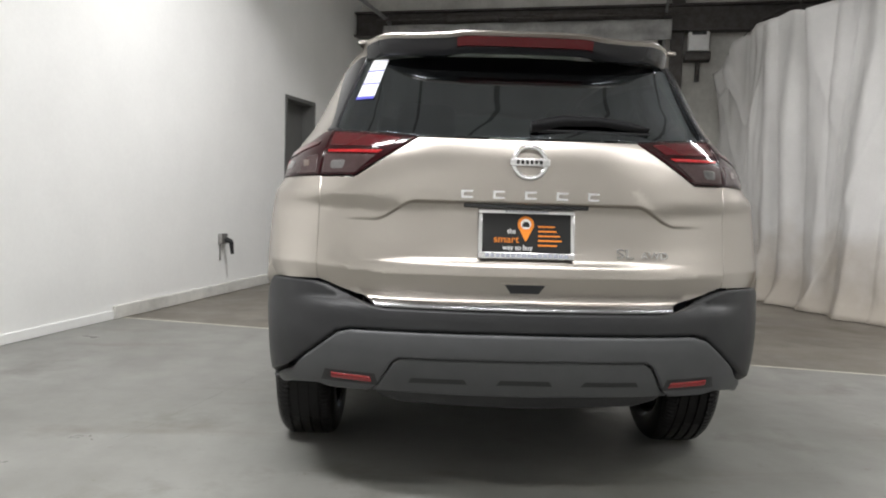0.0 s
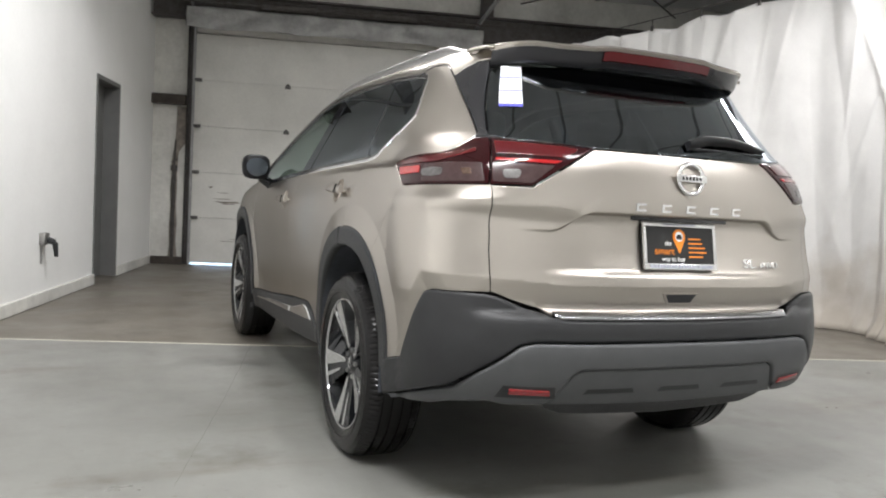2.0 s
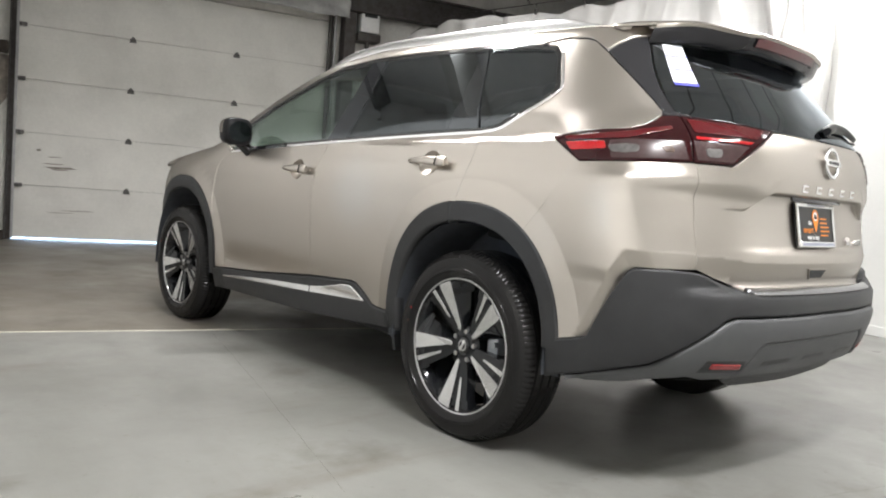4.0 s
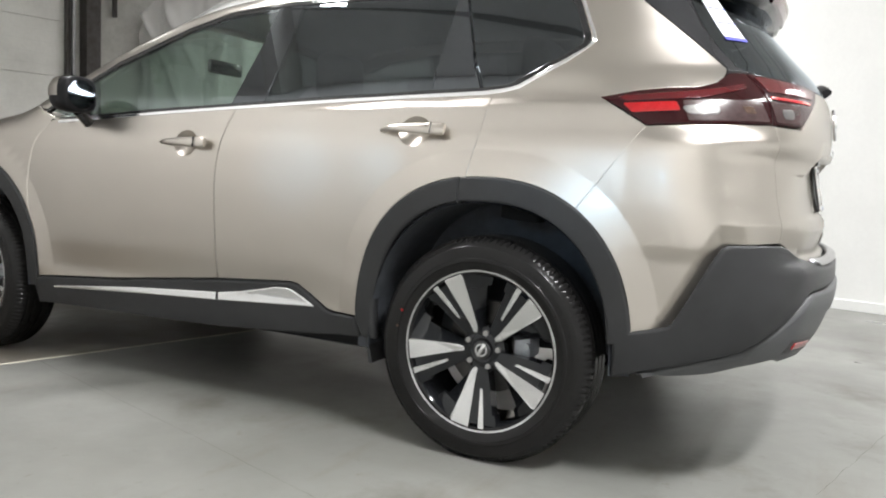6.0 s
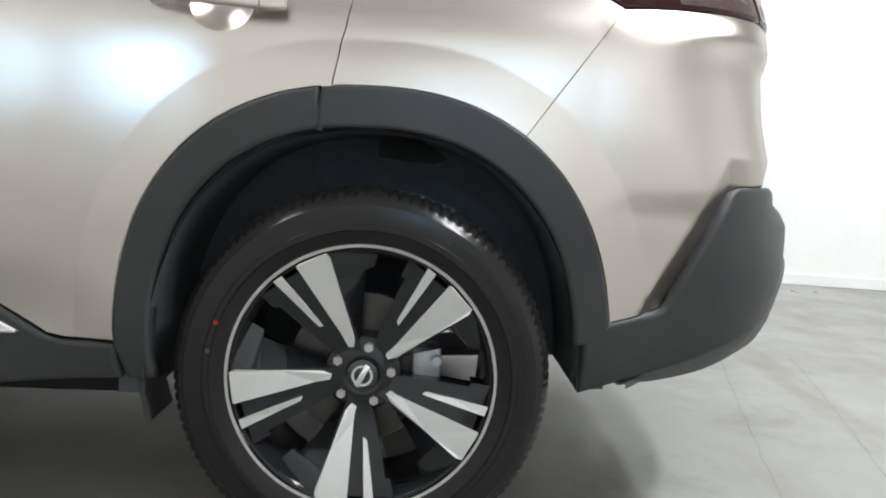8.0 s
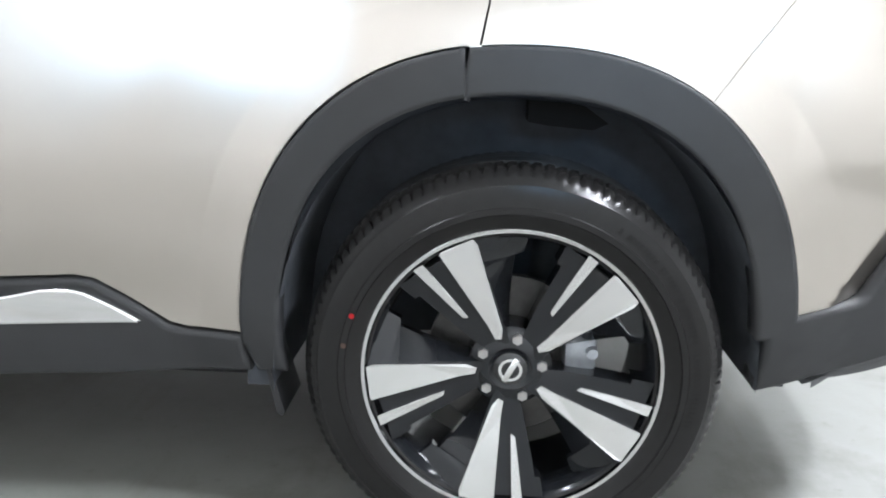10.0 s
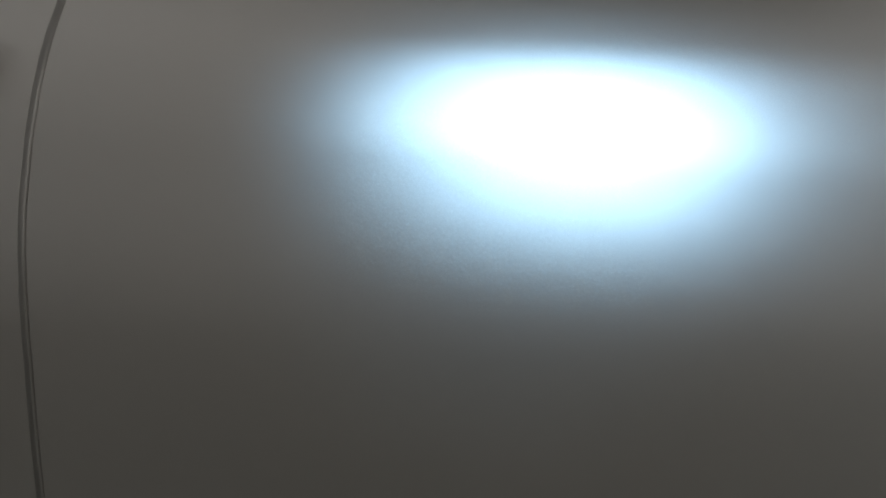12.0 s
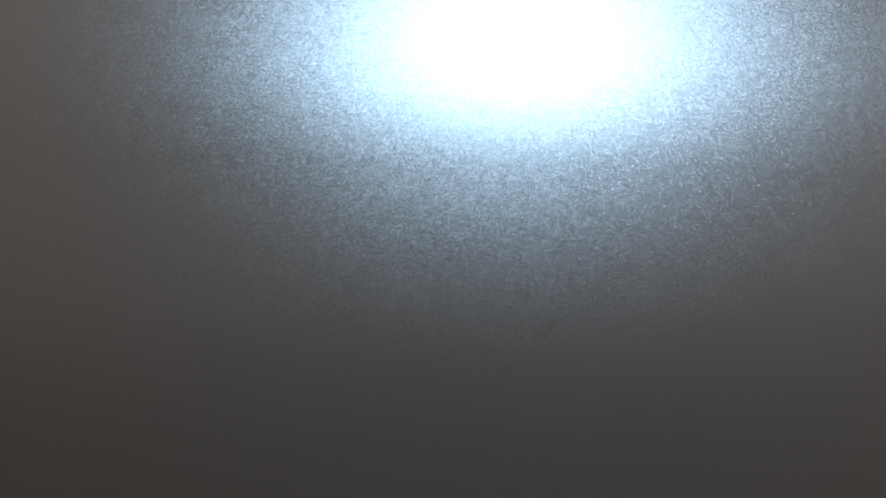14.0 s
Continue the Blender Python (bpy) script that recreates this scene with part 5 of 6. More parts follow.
# mirrors
for s in (-1, 1):
    bm = bmesh.new()
    c = Vector((s * 0.962, 2.895, 1.190))
    prof = []
    for t, kx, kz in ((-0.085, 0.86, 0.86), (-0.07, 0.98, 0.98), (-0.02, 1.0, 1.0), (0.04, 0.93, 0.92), (0.085, 0.72, 0.70), (0.11, 0.40, 0.40), (0.118, 0.08, 0.08)):
        prof.append([bm.verts.new(c + Vector((s * 0.083 * kx * math.copysign(abs(math.cos(u)) ** 0.62, math.cos(u)), t * 0.74, 0.076 * kz * math.copysign(abs(math.sin(u)) ** 0.62, math.sin(u)) + 0.008))) for u in np.linspace(0, 2 * math.pi, 25)[:-1]])
    for a_, b_ in zip(prof, prof[1:]):
        for j in range(24):
            bm.faces.new((a_[j], a_[(j + 1) % 24], b_[(j + 1) % 24], b_[j]))
    bm.faces.new(prof[0])
    mir = part("wing_mirror", bm, SATINBLACK, car, "black wing mirror with champagne cap", angle=60)
    bm = bmesh.new()
    prof = []
    for t, kx, kz in ((-0.03, 1.03, 1.03), (0.04, 0.96, 0.95), (0.088, 0.74, 0.72), (0.114, 0.41, 0.41), (0.122, 0.08, 0.08)):
        prof.append([bm.verts.new(c + Vector((s * 0.083 * kx * math.copysign(abs(math.cos(u)) ** 0.62, math.cos(u)), t * 0.74, 0.076 * kz * max(-0.15, math.copysign(abs(math.sin(u)) ** 0.62, math.sin(u))) + 0.009))) for u in np.linspace(0, 2 * math.pi, 25)[:-1]])
    for a_, b_ in zip(prof, prof[1:]):
        for j in range(24):
            bm.faces.new((a_[j], a_[(j + 1) % 24], b_[(j + 1) % 24], b_[j]))
    part("mirror_cap", bm, PAINT, mir, "champagne mirror cap", angle=60)
    bm = bmesh.new()
    bmesh.ops.create_circle(bm, cap_ends=True, segments=24, radius=1, matrix=Matrix.Translation(c + Vector((0, -0.0645, 0.008))) @ Matrix.Diagonal((0.066, 1, 0.058, 1)) @ Matrix.Rotation(radians(90), 4, "X"))
    part("mirror_pane", bm, MIRRORGLASS, mir, smooth=False)
    bm = bmesh.new()
    cyl(bm, (s * 0.845, 2.91, 1.085), (s * 0.925, 2.895, 1.14), 0.034, 0.03, 12)
    part("mirror_foot", bm, GLOSSBLACK, mir)

# wheels


def build_wheel():
    w = new("wheel")
    # local: z is the axle, pointing outwards; x to the right and y up as seen from outside
    T = lambda p, q, h: Vector((p, q, h))
    bm = bmesh.new()
    half = 0.117
    prof = [(0.254, -half + 0.018), (0.270, -half + 0.006), (0.306, -half - 0.004), (0.342, -half + 0.004), (0.357, -half + 0.012), (0.364, -half + 0.018), (0.3725, -half + 0.030), (0.3755, -0.072)]
    for c in (-0.060, -0.021, 0.021, 0.060):
        prof += [(0.377, c - 0.0055), (0.369, c - 0.0045), (0.369, c + 0.0045), (0.377, c + 0.0055)]
    prof += [(0.3755, 0.072), (0.3725, half - 0.030), (0.364, half - 0.018), (0.357, half - 0.0095), (0.350, half - 0.0055), (0.344, half + 0.0005), (0.328, half + 0.004), (0.308, half + 0.005), (0.306, half + 0.0075),
             (0.296, half + 0.0075), (0.294, half + 0.003), (0.277, half - 0.003), (0.271, half - 0.006), (0.254, half - 0.018)]
    lathe(bm, prof, 432)
    # fine cuts across the shoulders of the tread
    for v in bm.verts:
        r_ = math.hypot(v.co.x, v.co.y)
        i = round(math.atan2(v.co.y, v.co.x) / (2 * math.pi) * 432)
        if i % 4 == 0 and 0.061 < abs(v.co.z) < half - 0.017 and r_ > 0.355:
            v.co.x *= 1 - 0.0042 / r_
            v.co.y *= 1 - 0.0042 / r_
    # the weight of the car flattens the tyre at the floor
    for v in bm.verts:
        if v.co.y < -0.3615:
            v.co.z *= 1.02
            v.co.y = -0.3615
    tyre = part("tyre", bm, RUBBER, w, "black road tyre with four grooves", angle=30)
    bm = bmesh.new()
    for i in range(46):
        t = radians(196 + i * 1.6)
        if i % 9 == 8:
            continue
        box(bm, (0.3165, -0.0028, half + 0.0035), (0.3265, 0.0028, half + 0.0058), 0, Matrix.Rotation(t + radians(150), 4, "Z"))
    tagged(part("sidewall_mark", bm, RUBBER, w, smooth=False), "raised rubber sidewall marks", "", kind="stuff")
    for ang, r_, col in ((radians(159), 0.300, LENSRED), (radians(170), 0.300, LENSAMBER)):
        bm = bmesh.new()
        bmesh.ops.create_circle(bm, cap_ends=True, segments=12, radius=0.005, matrix=Matrix.Translation((r_ * math.cos(ang), r_ * math.sin(ang), half + 0.0082)))
        part("paint_dot", bm, col, w, smooth=False)
    bm = bmesh.new()
    lathe(bm, [(0.243, -0.10), (0.240, 0.04), (0.248, 0.085), (0.2585, 0.098), (0.2585, 0.103)], 72)
    part("rim_barrel", bm, RIMBLACK, w, "black rim barrel")
    bm = bmesh.new()
    lathe(bm, [(0.2580, 0.094), (0.2592, 0.104), (0.2612, 0.1088), (0.2672, 0.1100), (0.2706, 0.1075), (0.2706, 0.098)], 96)
    part("rim_lip", bm, LIPMETAL, w, "machined bright rim lip")
    dish = lambda r_: 0.078 + 0.030 * min(1, max(0, (r_ - 0.05) / 0.19)) ** 1.3
    for i in range(5):
        R = Matrix.Rotation(radians(43 + 72 * i), 4, "Z")

        def at(r_, o, h):
            return R @ Vector((r_ * 1.033, o * 1.033, dish(r_) + h))
        # black carrier under both blades
        bm = bmesh.new()
        rs = np.linspace(0.045, 0.2475, 12)
        lo_ = [(r_, -0.020 - 0.105 * max(0, (r_ - 0.045) / 0.2) ** 1.25) for r_ in rs]
        hi_ = [(r_, 0.024 + 0.088 * max(0, (r_ - 0.045) / 0.2) ** 0.9) for r_ in rs]
        top_v, bot_v = [], []
        for (ra, oa), (rb, ob_) in zip(lo_, hi_):
            row, rowb = [], []
            wide0 = -0.018 - 0.022 * (ra - 0.045) / 0.2
            for o, d in ((oa, -0.040), (wide0, -0.004), (ob_, -0.010)):
                row.append(bm.verts.new(at(math.sqrt(max(ra * ra - o * o, 1e-6)) if ra > 0.2 else ra, o, d)))
            for o in (oa, ob_):
                rowb.append(bm.verts.new(at(math.sqrt(max(ra * ra - o * o, 1e-6)) if ra > 0.2 else ra, o, -0.058)))
            top_v.append(row)
            bot_v.append(rowb)
        for k in range(11):
            for j in range(2):
                bm.faces.new((top_v[k][j], top_v[k + 1][j], top_v[k + 1][j + 1], top_v[k][j + 1]))
            bm.faces.new((top_v[k][0], bot_v[k][0], bot_v[k + 1][0], top_v[k + 1][0]))
            bm.faces.new((top_v[k][2], top_v[k + 1][2], bot_v[k + 1][1], bot_v[k][1]))
        spoke = part("spoke", bm, RIMBLACK, w, "black double spoke with machined bright faces", angle=25)
        # machined faces
        bm = bmesh.new()
        wide = [(0.058, -0.008), (0.075, -0.017), (0.16, -0.0285), (0.236, -0.040), (0.2475, -0.036), (0.2480, 0.020), (0.2455, 0.026), (0.16, 0.014), (0.09, 0.0035), (0.062, 0.002)]
        prism(bm, wide, -0.006, 0.0, lambda p, q, h: at(p, q, h))
        part("machined_face", bm, SATIN, w, smooth=False)
        bm = bmesh.new()
        thin = [(0.118, 0.0285), (0.17, 0.0405), (0.240, 0.0585), (0.2365, 0.0775), (0.17, 0.0545), (0.122, 0.0375)]
        prism(bm, thin, -0.012, -0.003, lambda p, q, h: at(p, q, h))
        part("machined_face", bm, SATIN, w, smooth=False)
    bm = bmesh.new()
    lathe(bm, [(0.0001, 0.070), (0.034, 0.070), (0.040, 0.074), (0.058, 0.072), (0.076, 0.060), (0.080, 0.03), (0.080, -0.02)], 40)
    part("hub", bm, RIMBLACK, w)
    bm = bmesh.new()
    lathe(bm, [(0.0001, 0.079), (0.024, 0.0785), (0.031, 0.075), (0.032, 0.069)], 32)
    cap = part("hub_cap", bm, GLOSSBLACK, w, "black hub cap with a plain ring badge")
    bm = bmesh.new()
    lathe(bm, [(0.0165, 0.078), (0.0165, 0.0815), (0.0215, 0.0815), (0.0215, 0.078)], 32)
    box(bm, (-0.0245, -0.0055, 0.078), (0.0245, 0.0055, 0.0825), 0.001, Matrix.Rotation(radians(62), 4, "Z"))
    part("cap_badge", bm, CHROME, w)
    for i in range(5):
        t = radians(79 + 72 * i)
        bm = bmesh.new()
        c = Vector((0.0575 * math.cos(t), 0.0575 * math.sin(t), 0))
        cyl(bm, c + Vector((0, 0, 0.055)), c + Vector((0, 0, 0.078)), 0.0105, 0.0095, 6)
        part("wheel_nut", bm, STEEL, w, "steel wheel nut")
    bm = bmesh.new()
    lathe(bm, [(0.07, 0.005), (0.155, 0.005), (0.155, -0.012), (0.07, -0.012)], 48)
    part("brake_disc", bm, DISC, w, "steel brake disc")
    bm = bmesh.new()
    lathe(bm, [(0.0001, 0.028), (0.06, 0.028), (0.075, 0.02), (0.078, 0.0)], 40)
    part("disc_hat", bm, STEEL, w)
    return w


wheel = build_wheel()
wheel.parent = car
LEFT = Matrix(((0, 0, -1, 0), (-1, 0, 0, 0), (0, 1, 0, 0), (0, 0, 0, 1)))
RIGHT = Matrix(((0, 0, 1, 0), (1, 0, 0, 0), (0, 1, 0, 0), (0, 0, 0, 1)))
wheel.matrix_basis = Matrix.Translation((-0.795, 1.0, 0.3620)) @ LEFT
for mm in (Matrix.Translation((-0.795, 3.705, 0.3620)) @ LEFT, Matrix.Translation((0.795, 1.0, 0.3620)) @ RIGHT, Matrix.Translation((0.795, 3.705, 0.3620)) @ RIGHT):
    c = copy_thing(wheel, mm)
    c.parent = car

# calipers
for s in (-1, 1):
    for y, side_ in ((1.0, -1), (3.705, -1)):
        bm = bmesh.new()
        m = Matrix.Translation((s * 0.795, y + side_ * 0.128, 0.40))
        box(bm, (-0.045, -0.030, -0.055), (0.050, 0.030, 0.055), 0.012, m)
        cyl(bm, (s * 0.83, y + side_ * 0.128 - 0.02, 0.39), (s * 0.855, y + side_ * 0.128 - 0.02, 0.39), 0.012, 0.010, 12)
        part("brake_caliper", bm, CALIPER, car, "grey brake caliper")

# wheel wells, underside, suspension
for s in (-1, 1):
    for yc in AXLES:
        bm = bmesh.new()
        pts = [(yc + 0.43 * math.copysign(abs(math.cos(t)) ** 0.87, math.cos(t)), (0.31 if t < 1.5 else 0.347) + (0.535 if t < 1.5 else 0.498) * abs(math.sin(t)) ** 0.87) for t in np.linspace(0, math.pi, 25)]
        a_ = [bm.verts.new((s * 0.895, y, z)) for y, z in pts]
        b_ = [bm.verts.new((s * 0.58, y, z)) for y, z in pts]
        for i in range(24):
            bm.faces.new((a_[i], a_[i + 1], b_[i + 1], b_[i]))
        bm.faces.new(b_)
        # flange behind the edge of the arch
        c_ = [bm.verts.new((s * 0.868, yc + (y - yc) * 1.13, z + 0.055 * (z - 0.31))) for y, z in pts]
        d_ = [bm.verts.new((s * 0.868, y, z)) for y, z in pts]
        for i in range(24):
            bm.faces.new((d_[i], d_[i + 1], c_[i + 1], c_[i]))
        part("wheel_liner", bm, LINER, car, "dark wheel-arch liner")
for lo_, hi_ in (((-0.76, 1.46, 0.27), (0.76, 3.24, 0.42)), ((-0.56, 0.30, 0.36), (0.56, 1.45, 0.50)), ((-0.56, 3.25, 0.26), (0.56, 4.4, 0.55))):
    bm = bmesh.new()
    box(bm, lo_, hi_, 0.03)
    part("underbody", bm, SATINBLACK, car)
for s in (-1, 1):
    bm = bmesh.new()
    cyl(bm, (s * 0.62, 1.0, 0.36), (s * 0.20, 1.02, 0.34), 0.03, 0.03, 10)
    cyl(bm, (s * 0.60, 0.92, 0.40), (s * 0.585, 0.90, 0.60), 0.045, 0.045, 12)
    part("suspension_arm", bm, LINER, car)
for s in (-1, 1):
    bm = bmesh.new()
    prism(bm, [(1.440, 0.36), (1.447, 0.36), (1.428, 0.262), (1.418, 0.256), (1.413, 0.263)], 0.76, 0.885, lambda p, q, h: (s * h, p, q))
    part("mud_flap", bm, CLAD, car)

# near-black blocks over the rear wheels, painting the shade of a liner pocket
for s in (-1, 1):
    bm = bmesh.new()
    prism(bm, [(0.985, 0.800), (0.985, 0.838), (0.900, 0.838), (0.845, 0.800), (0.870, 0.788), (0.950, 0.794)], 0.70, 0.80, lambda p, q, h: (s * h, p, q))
    part("pocket_shade_block", bm, SHADEBLACK, car, "black block painting the shade of a pocket in the liner", smooth=False)

# cabin
cab = car
bm = bmesh.new()
box(bm, (-0.70, 1.46, 0.40), (0.70, 3.24, 0.55), 0.03)
box(bm, (-0.55, 0.30, 0.55), (0.55, 1.15, 0.80), 0.05)
part("cabin_floor", bm, TRIMCLOTH, cab)
panel("headlining", mirror_plan([(-shrink(y) + 0.05, y) for y in (0.62, 1.0, 1.5, 2.0, 2.4, 2.6)] + [(-0.01, 2.72)]), HEADLINER, cab, fn=top, off=-0.03, depth=0.005, step=0.1)
for s in (-1, 1):
    for y, zb in ((2.35, 0.62), (1.45, 0.66)):
        bm = bmesh.new()
        x0, x1 = sorted((s * 0.10, s * (0.66 if y > 2 else 0.56)))
        box(bm, (x0, y - 0.25, 0.50), (x1, y + 0.30, zb), 0.05, None, 3)
        box(bm, (x0 + 0.02, -0.07, 0.0), (x1 - 0.02, 0.07, 0.62), 0.05, Matrix.Translation((0, y - 0.25, zb - 0.06)) @ Matrix.Rotation(radians(14), 4, "X"), 3)
        st = part("seat", bm, TRIMCLOTH, cab, "dark leather seat")
        bm = bmesh.new()
        xm = (x0 + x1) / 2
        box(bm, (xm - 0.13, y - 0.46, zb + 0.60), (xm + 0.13, y - 0.36, zb + 0.80), 0.04, None, 3)
        cyl(bm, (xm - 0.06, y - 0.40, zb + 0.52), (xm - 0.06, y - 0.41, zb + 0.64), 0.008)
        cyl(bm, (xm + 0.06, y - 0.40, zb + 0.52), (xm + 0.06, y - 0.41, zb + 0.64), 0.008)
        part("headrest", bm, TRIMCLOTH, st)
bm = bmesh.new()
box(bm, (-0.74, 2.95, 0.62), (0.74, 3.25, 1.06), 0.08, None, 3)
part("dashboard", bm, TRIMCLOTH, cab)
bm = bmesh.new()
mm = Matrix.Translation((-0.38, 2.86, 0.98)) @ Matrix.Rotation(radians(65), 4, "X")
lathe(bm, [(0.175 + 0.014 * math.cos(t), 0.014 * math.sin(t)) for t in np.linspace(0, 2 * math.pi, 9)], 32, mm)
box(bm, (-0.17, -0.02, -0.01), (0.17, 0.02, 0.01), 0.005, mm)
part("steering_wheel", bm, TRIMCLOTH, cab)
bm = bmesh.new()
box(bm, (-0.12, 2.93, 1.41), (0.12, 2.96, 1.48), 0.012)
part("rear_view_mirror", bm, GLOSSBLACK, cab)

# ---- the room ----
UL, UR, VB, VF, ZCEIL = -3.6, 3.77, -4.6, 8.34, 4.0
VSEAM = 2.88


def slab(name, lo, hi, mat, label, bevel=0.0, cat="", kind="structure", parent=None, smooth=False):
    bm = bmesh.new()
    box(bm, lo, hi, bevel, ROOM)
    ob = part(name, bm, mat, parent, smooth=smooth)
    if kind:
        tagged(ob, label, cat or name.split("_")[0], kind=kind)
    return ob


floor = slab("floor", (UL - 0.2, VB - 0.2, -0.2), (UR + 0.2, VSEAM - 0.009, 0.0), EPOXY, "light grey painted concrete floor", cat="floor")
slab("floor_bay", (UL - 0.2, VSEAM + 0.009, -0.2), (UR + 2.0, VF + 0.4, -0.002), CONCRETE, "worn brownish bare concrete floor", cat="floor")
slab("floor_joint", (UL - 0.2, VSEAM - 0.009, -0.2), (UR + 0.2, VSEAM + 0.009, 0.0015), PALEJOINT, "pale joint between floor slabs", cat="floor joint")
slab("wall_back", (UL - 0.2, VB - 0.2, 0), (UR + 0.2, VB, ZCEIL), WALLPAINT, "plain white painted wall", cat="wall")
slab("wall_right", (UR, VB, 0), (UR + 0.2, 3.3, ZCEIL), WALLPAINT, "white painted wall", cat="wall")
slab("wall_right_bay", (UR + 0.9, 3.3, 0), (UR + 1.1, VF, ZCEIL), GRUBBY, "grubby painted wall behind the curtain", cat="wall")
slab("wall_return", (UR + 0.2, 3.1, 0), (UR + 1.1, 3.3, ZCEIL), GRUBBY, "grubby painted wall", cat="wall")
# left wall with a doorway
D0, D1, DH = 5.84, 6.70, 2.14
slab("wall_left", (UL - 0.25, VB, 0), (UL, D0, ZCEIL), WALLPAINT, "white painted wall", cat="wall")
slab("wall_left_over_door", (UL - 0.25, D0, DH), (UL, D1, ZCEIL), WALLPAINT, "white painted wall over a doorway", cat="wall")
slab("wall_left_far", (UL - 0.25, D1, 0), (UL, VF, ZCEIL), WALLPAINT, "white painted wall beside the garage door", cat="wall")
d = slab("door_1", (UL - 0.20, D0 + 0.04, 0.01), (UL - 0.15, D1 - 0.04, DH - 0.04), DOORGREY, "closed grey steel door set back in its frame", cat="door")
fr = bmesh.new()
box(fr, (UL - 0.24, D0, 0), (UL + 0.012, D0 + 0.045, DH), 0.004, ROOM)
box(fr, (UL - 0.24, D1 - 0.045, 0), (UL + 0.012, D1, DH), 0.004, ROOM)
box(fr, (UL - 0.24, D0 + 0.045, DH - 0.045), (UL + 0.012, D1 - 0.045, DH), 0.004, ROOM)
part("door_frame", fr, DOORGREY, d, "grey steel door frame", smooth=False)
bm = bmesh.new()
cyl(bm, room(UL - 0.15, D0 + 0.12, 1.0), room(UL - 0.09, D0 + 0.12, 1.0), 0.012)
cyl(bm, room(UL - 0.09, D0 + 0.11, 1.0), room(UL - 0.09, D0 + 0.23, 1.0), 0.010)
part("door_handle", bm, STEEL, d)
slab("baseboard_left", (UL, VB, 0), (UL + 0.016, VSEAM - 0.1, 0.07), WALLPAINT, "white baseboard strip", 0.004, "baseboard")
slab("baseboard_left_bay", (UL, VSEAM - 0.1, -0.002), (UL + 0.03, D0, 0.105), GRUBBY, "painted concrete curb along the wall", 0.008, "baseboard")
slab("baseboard_left_far", (UL, D1, -0.002), (UL + 0.03, VF, 0.105), GRUBBY, "painted concrete curb along the wall", 0.008, "baseboard")
slab("baseboard_right", (UR - 0.016, VB, 0), (UR, 3.1, 0.085), WALLPAINT, "white baseboard strip", 0.004, "baseboard")
slab("baseboard_back", (UL, VB, 0), (UR, VB + 0.016, 0.085), WALLPAINT, "white baseboard strip", 0.004, "baseboard")
# far wall round the garage door
G0, G1, GH = -3.10, 0.62, 3.10
slab("wall_far_left", (UL, VF, 0), (G0, VF + 0.25, ZCEIL), GRUBBY, "stained painted wall", cat="wall")
slab("wall_far_over", (G0, VF, GH), (G1, VF + 0.25, ZCEIL), GRUBBY, "stained painted wall over the garage door", cat="wall")
slab("wall_far_right", (G1, VF, 0), (UR + 1.1, VF + 0.25, ZCEIL), GRUBBY, "stained painted wall", cat="wall")
slab("ceiling", (UL - 0.2, VB - 0.2, ZCEIL), (UR + 1.1, VF + 0.25, ZCEIL + 0.2), DECK, "white vinyl sheeting under the roof", cat="ceiling")
# header out of view, added to end the lamps' light on the far walls
slab("ceiling_header", (UL, 3.45, 3.68), (2.2, 3.6, ZCEIL), GRUBBY, "unseen header added to cut off the lamps' light", cat="beam")
# outside
bm = bmesh.new()
box(bm, (G0 - 2, VF + 1.2, -0.1), (G1 + 2, VF + 1.25, 1.0), 0, ROOM)
tagged(part("backdrop", bm, SKYGLOW, smooth=False), "bright daylight outside the garage door", "daylight", kind="structure")

# garage door
gd = new("garage_door")
tagged(gd, "closed off-white sectional garage door, scuffed, open a crack at the floor", "garage door")
GAPB = 0.024
SEC = 0.613
for i in range(5):
    z0 = GAPB + i * SEC
    bm = bmesh.new()
    box(bm, (G0 + 0.02, VF + 0.03, z0 + 0.002), (G1 - 0.02, VF + 0.075, z0 + SEC - 0.001), 0.004, ROOM)
    sec = part("door_section", bm, DOORWHITE, gd, smooth=False)
    bm = bmesh.new()
    for k in (0.2, 0.4, 0.6, 0.8):
        box(bm, (G0 + 0.04, VF + 0.0275, z0 + SEC * k - 0.004), (G1 - 0.04, VF + 0.031, z0 + SEC * k + 0.004), 0.001, ROOM)
    part("rib", bm, DOORWHITE, sec, smooth=False)
for i in range(1, 5):
    for u in (-1.86, -0.62):
        bm = bmesh.new()
        z0 = GAPB + i * SEC
        prism(bm, [(-0.042, -0.038), (0.042, -0.038), (0.034, -0.006), (0.012, 0.030), (-0.012, 0.030), (-0.034, -0.006)], VF + 0.016, VF + 0.0305, lambda p, q, h: room(u + p, h, z0 + q))
        cyl(bm, room(u - 0.036, VF + 0.012, z0 - 0.002), room(u + 0.036, VF + 0.012, z0 - 0.002), 0.008, seg=8)
        part("hinge", bm, HINGE, gd, "dull steel hinge")
    bm = bmesh.new()
    box(bm, (G0 + 0.036, VF - 0.01, z0 - 0.022), (G0 + 0.11, VF + 0.028, z0 + 0.022), 0.003, ROOM)
    cyl(bm, room(G0 + 0.018, VF - 0.045, z0), room(G0 + 0.06, VF - 0.012, z0), 0.016, seg=10)
    part("roller_bracket", bm, HINGE, gd)
bm = bmesh.new()
box(bm, (G0 - 0.05, VF + 0.08, GAPB), (G1 + 0.05, VF + 0.10, GH + 0.05), 0, ROOM)
part("backing", bm, DOORGREY, gd, smooth=False)
bm = bmesh.new()
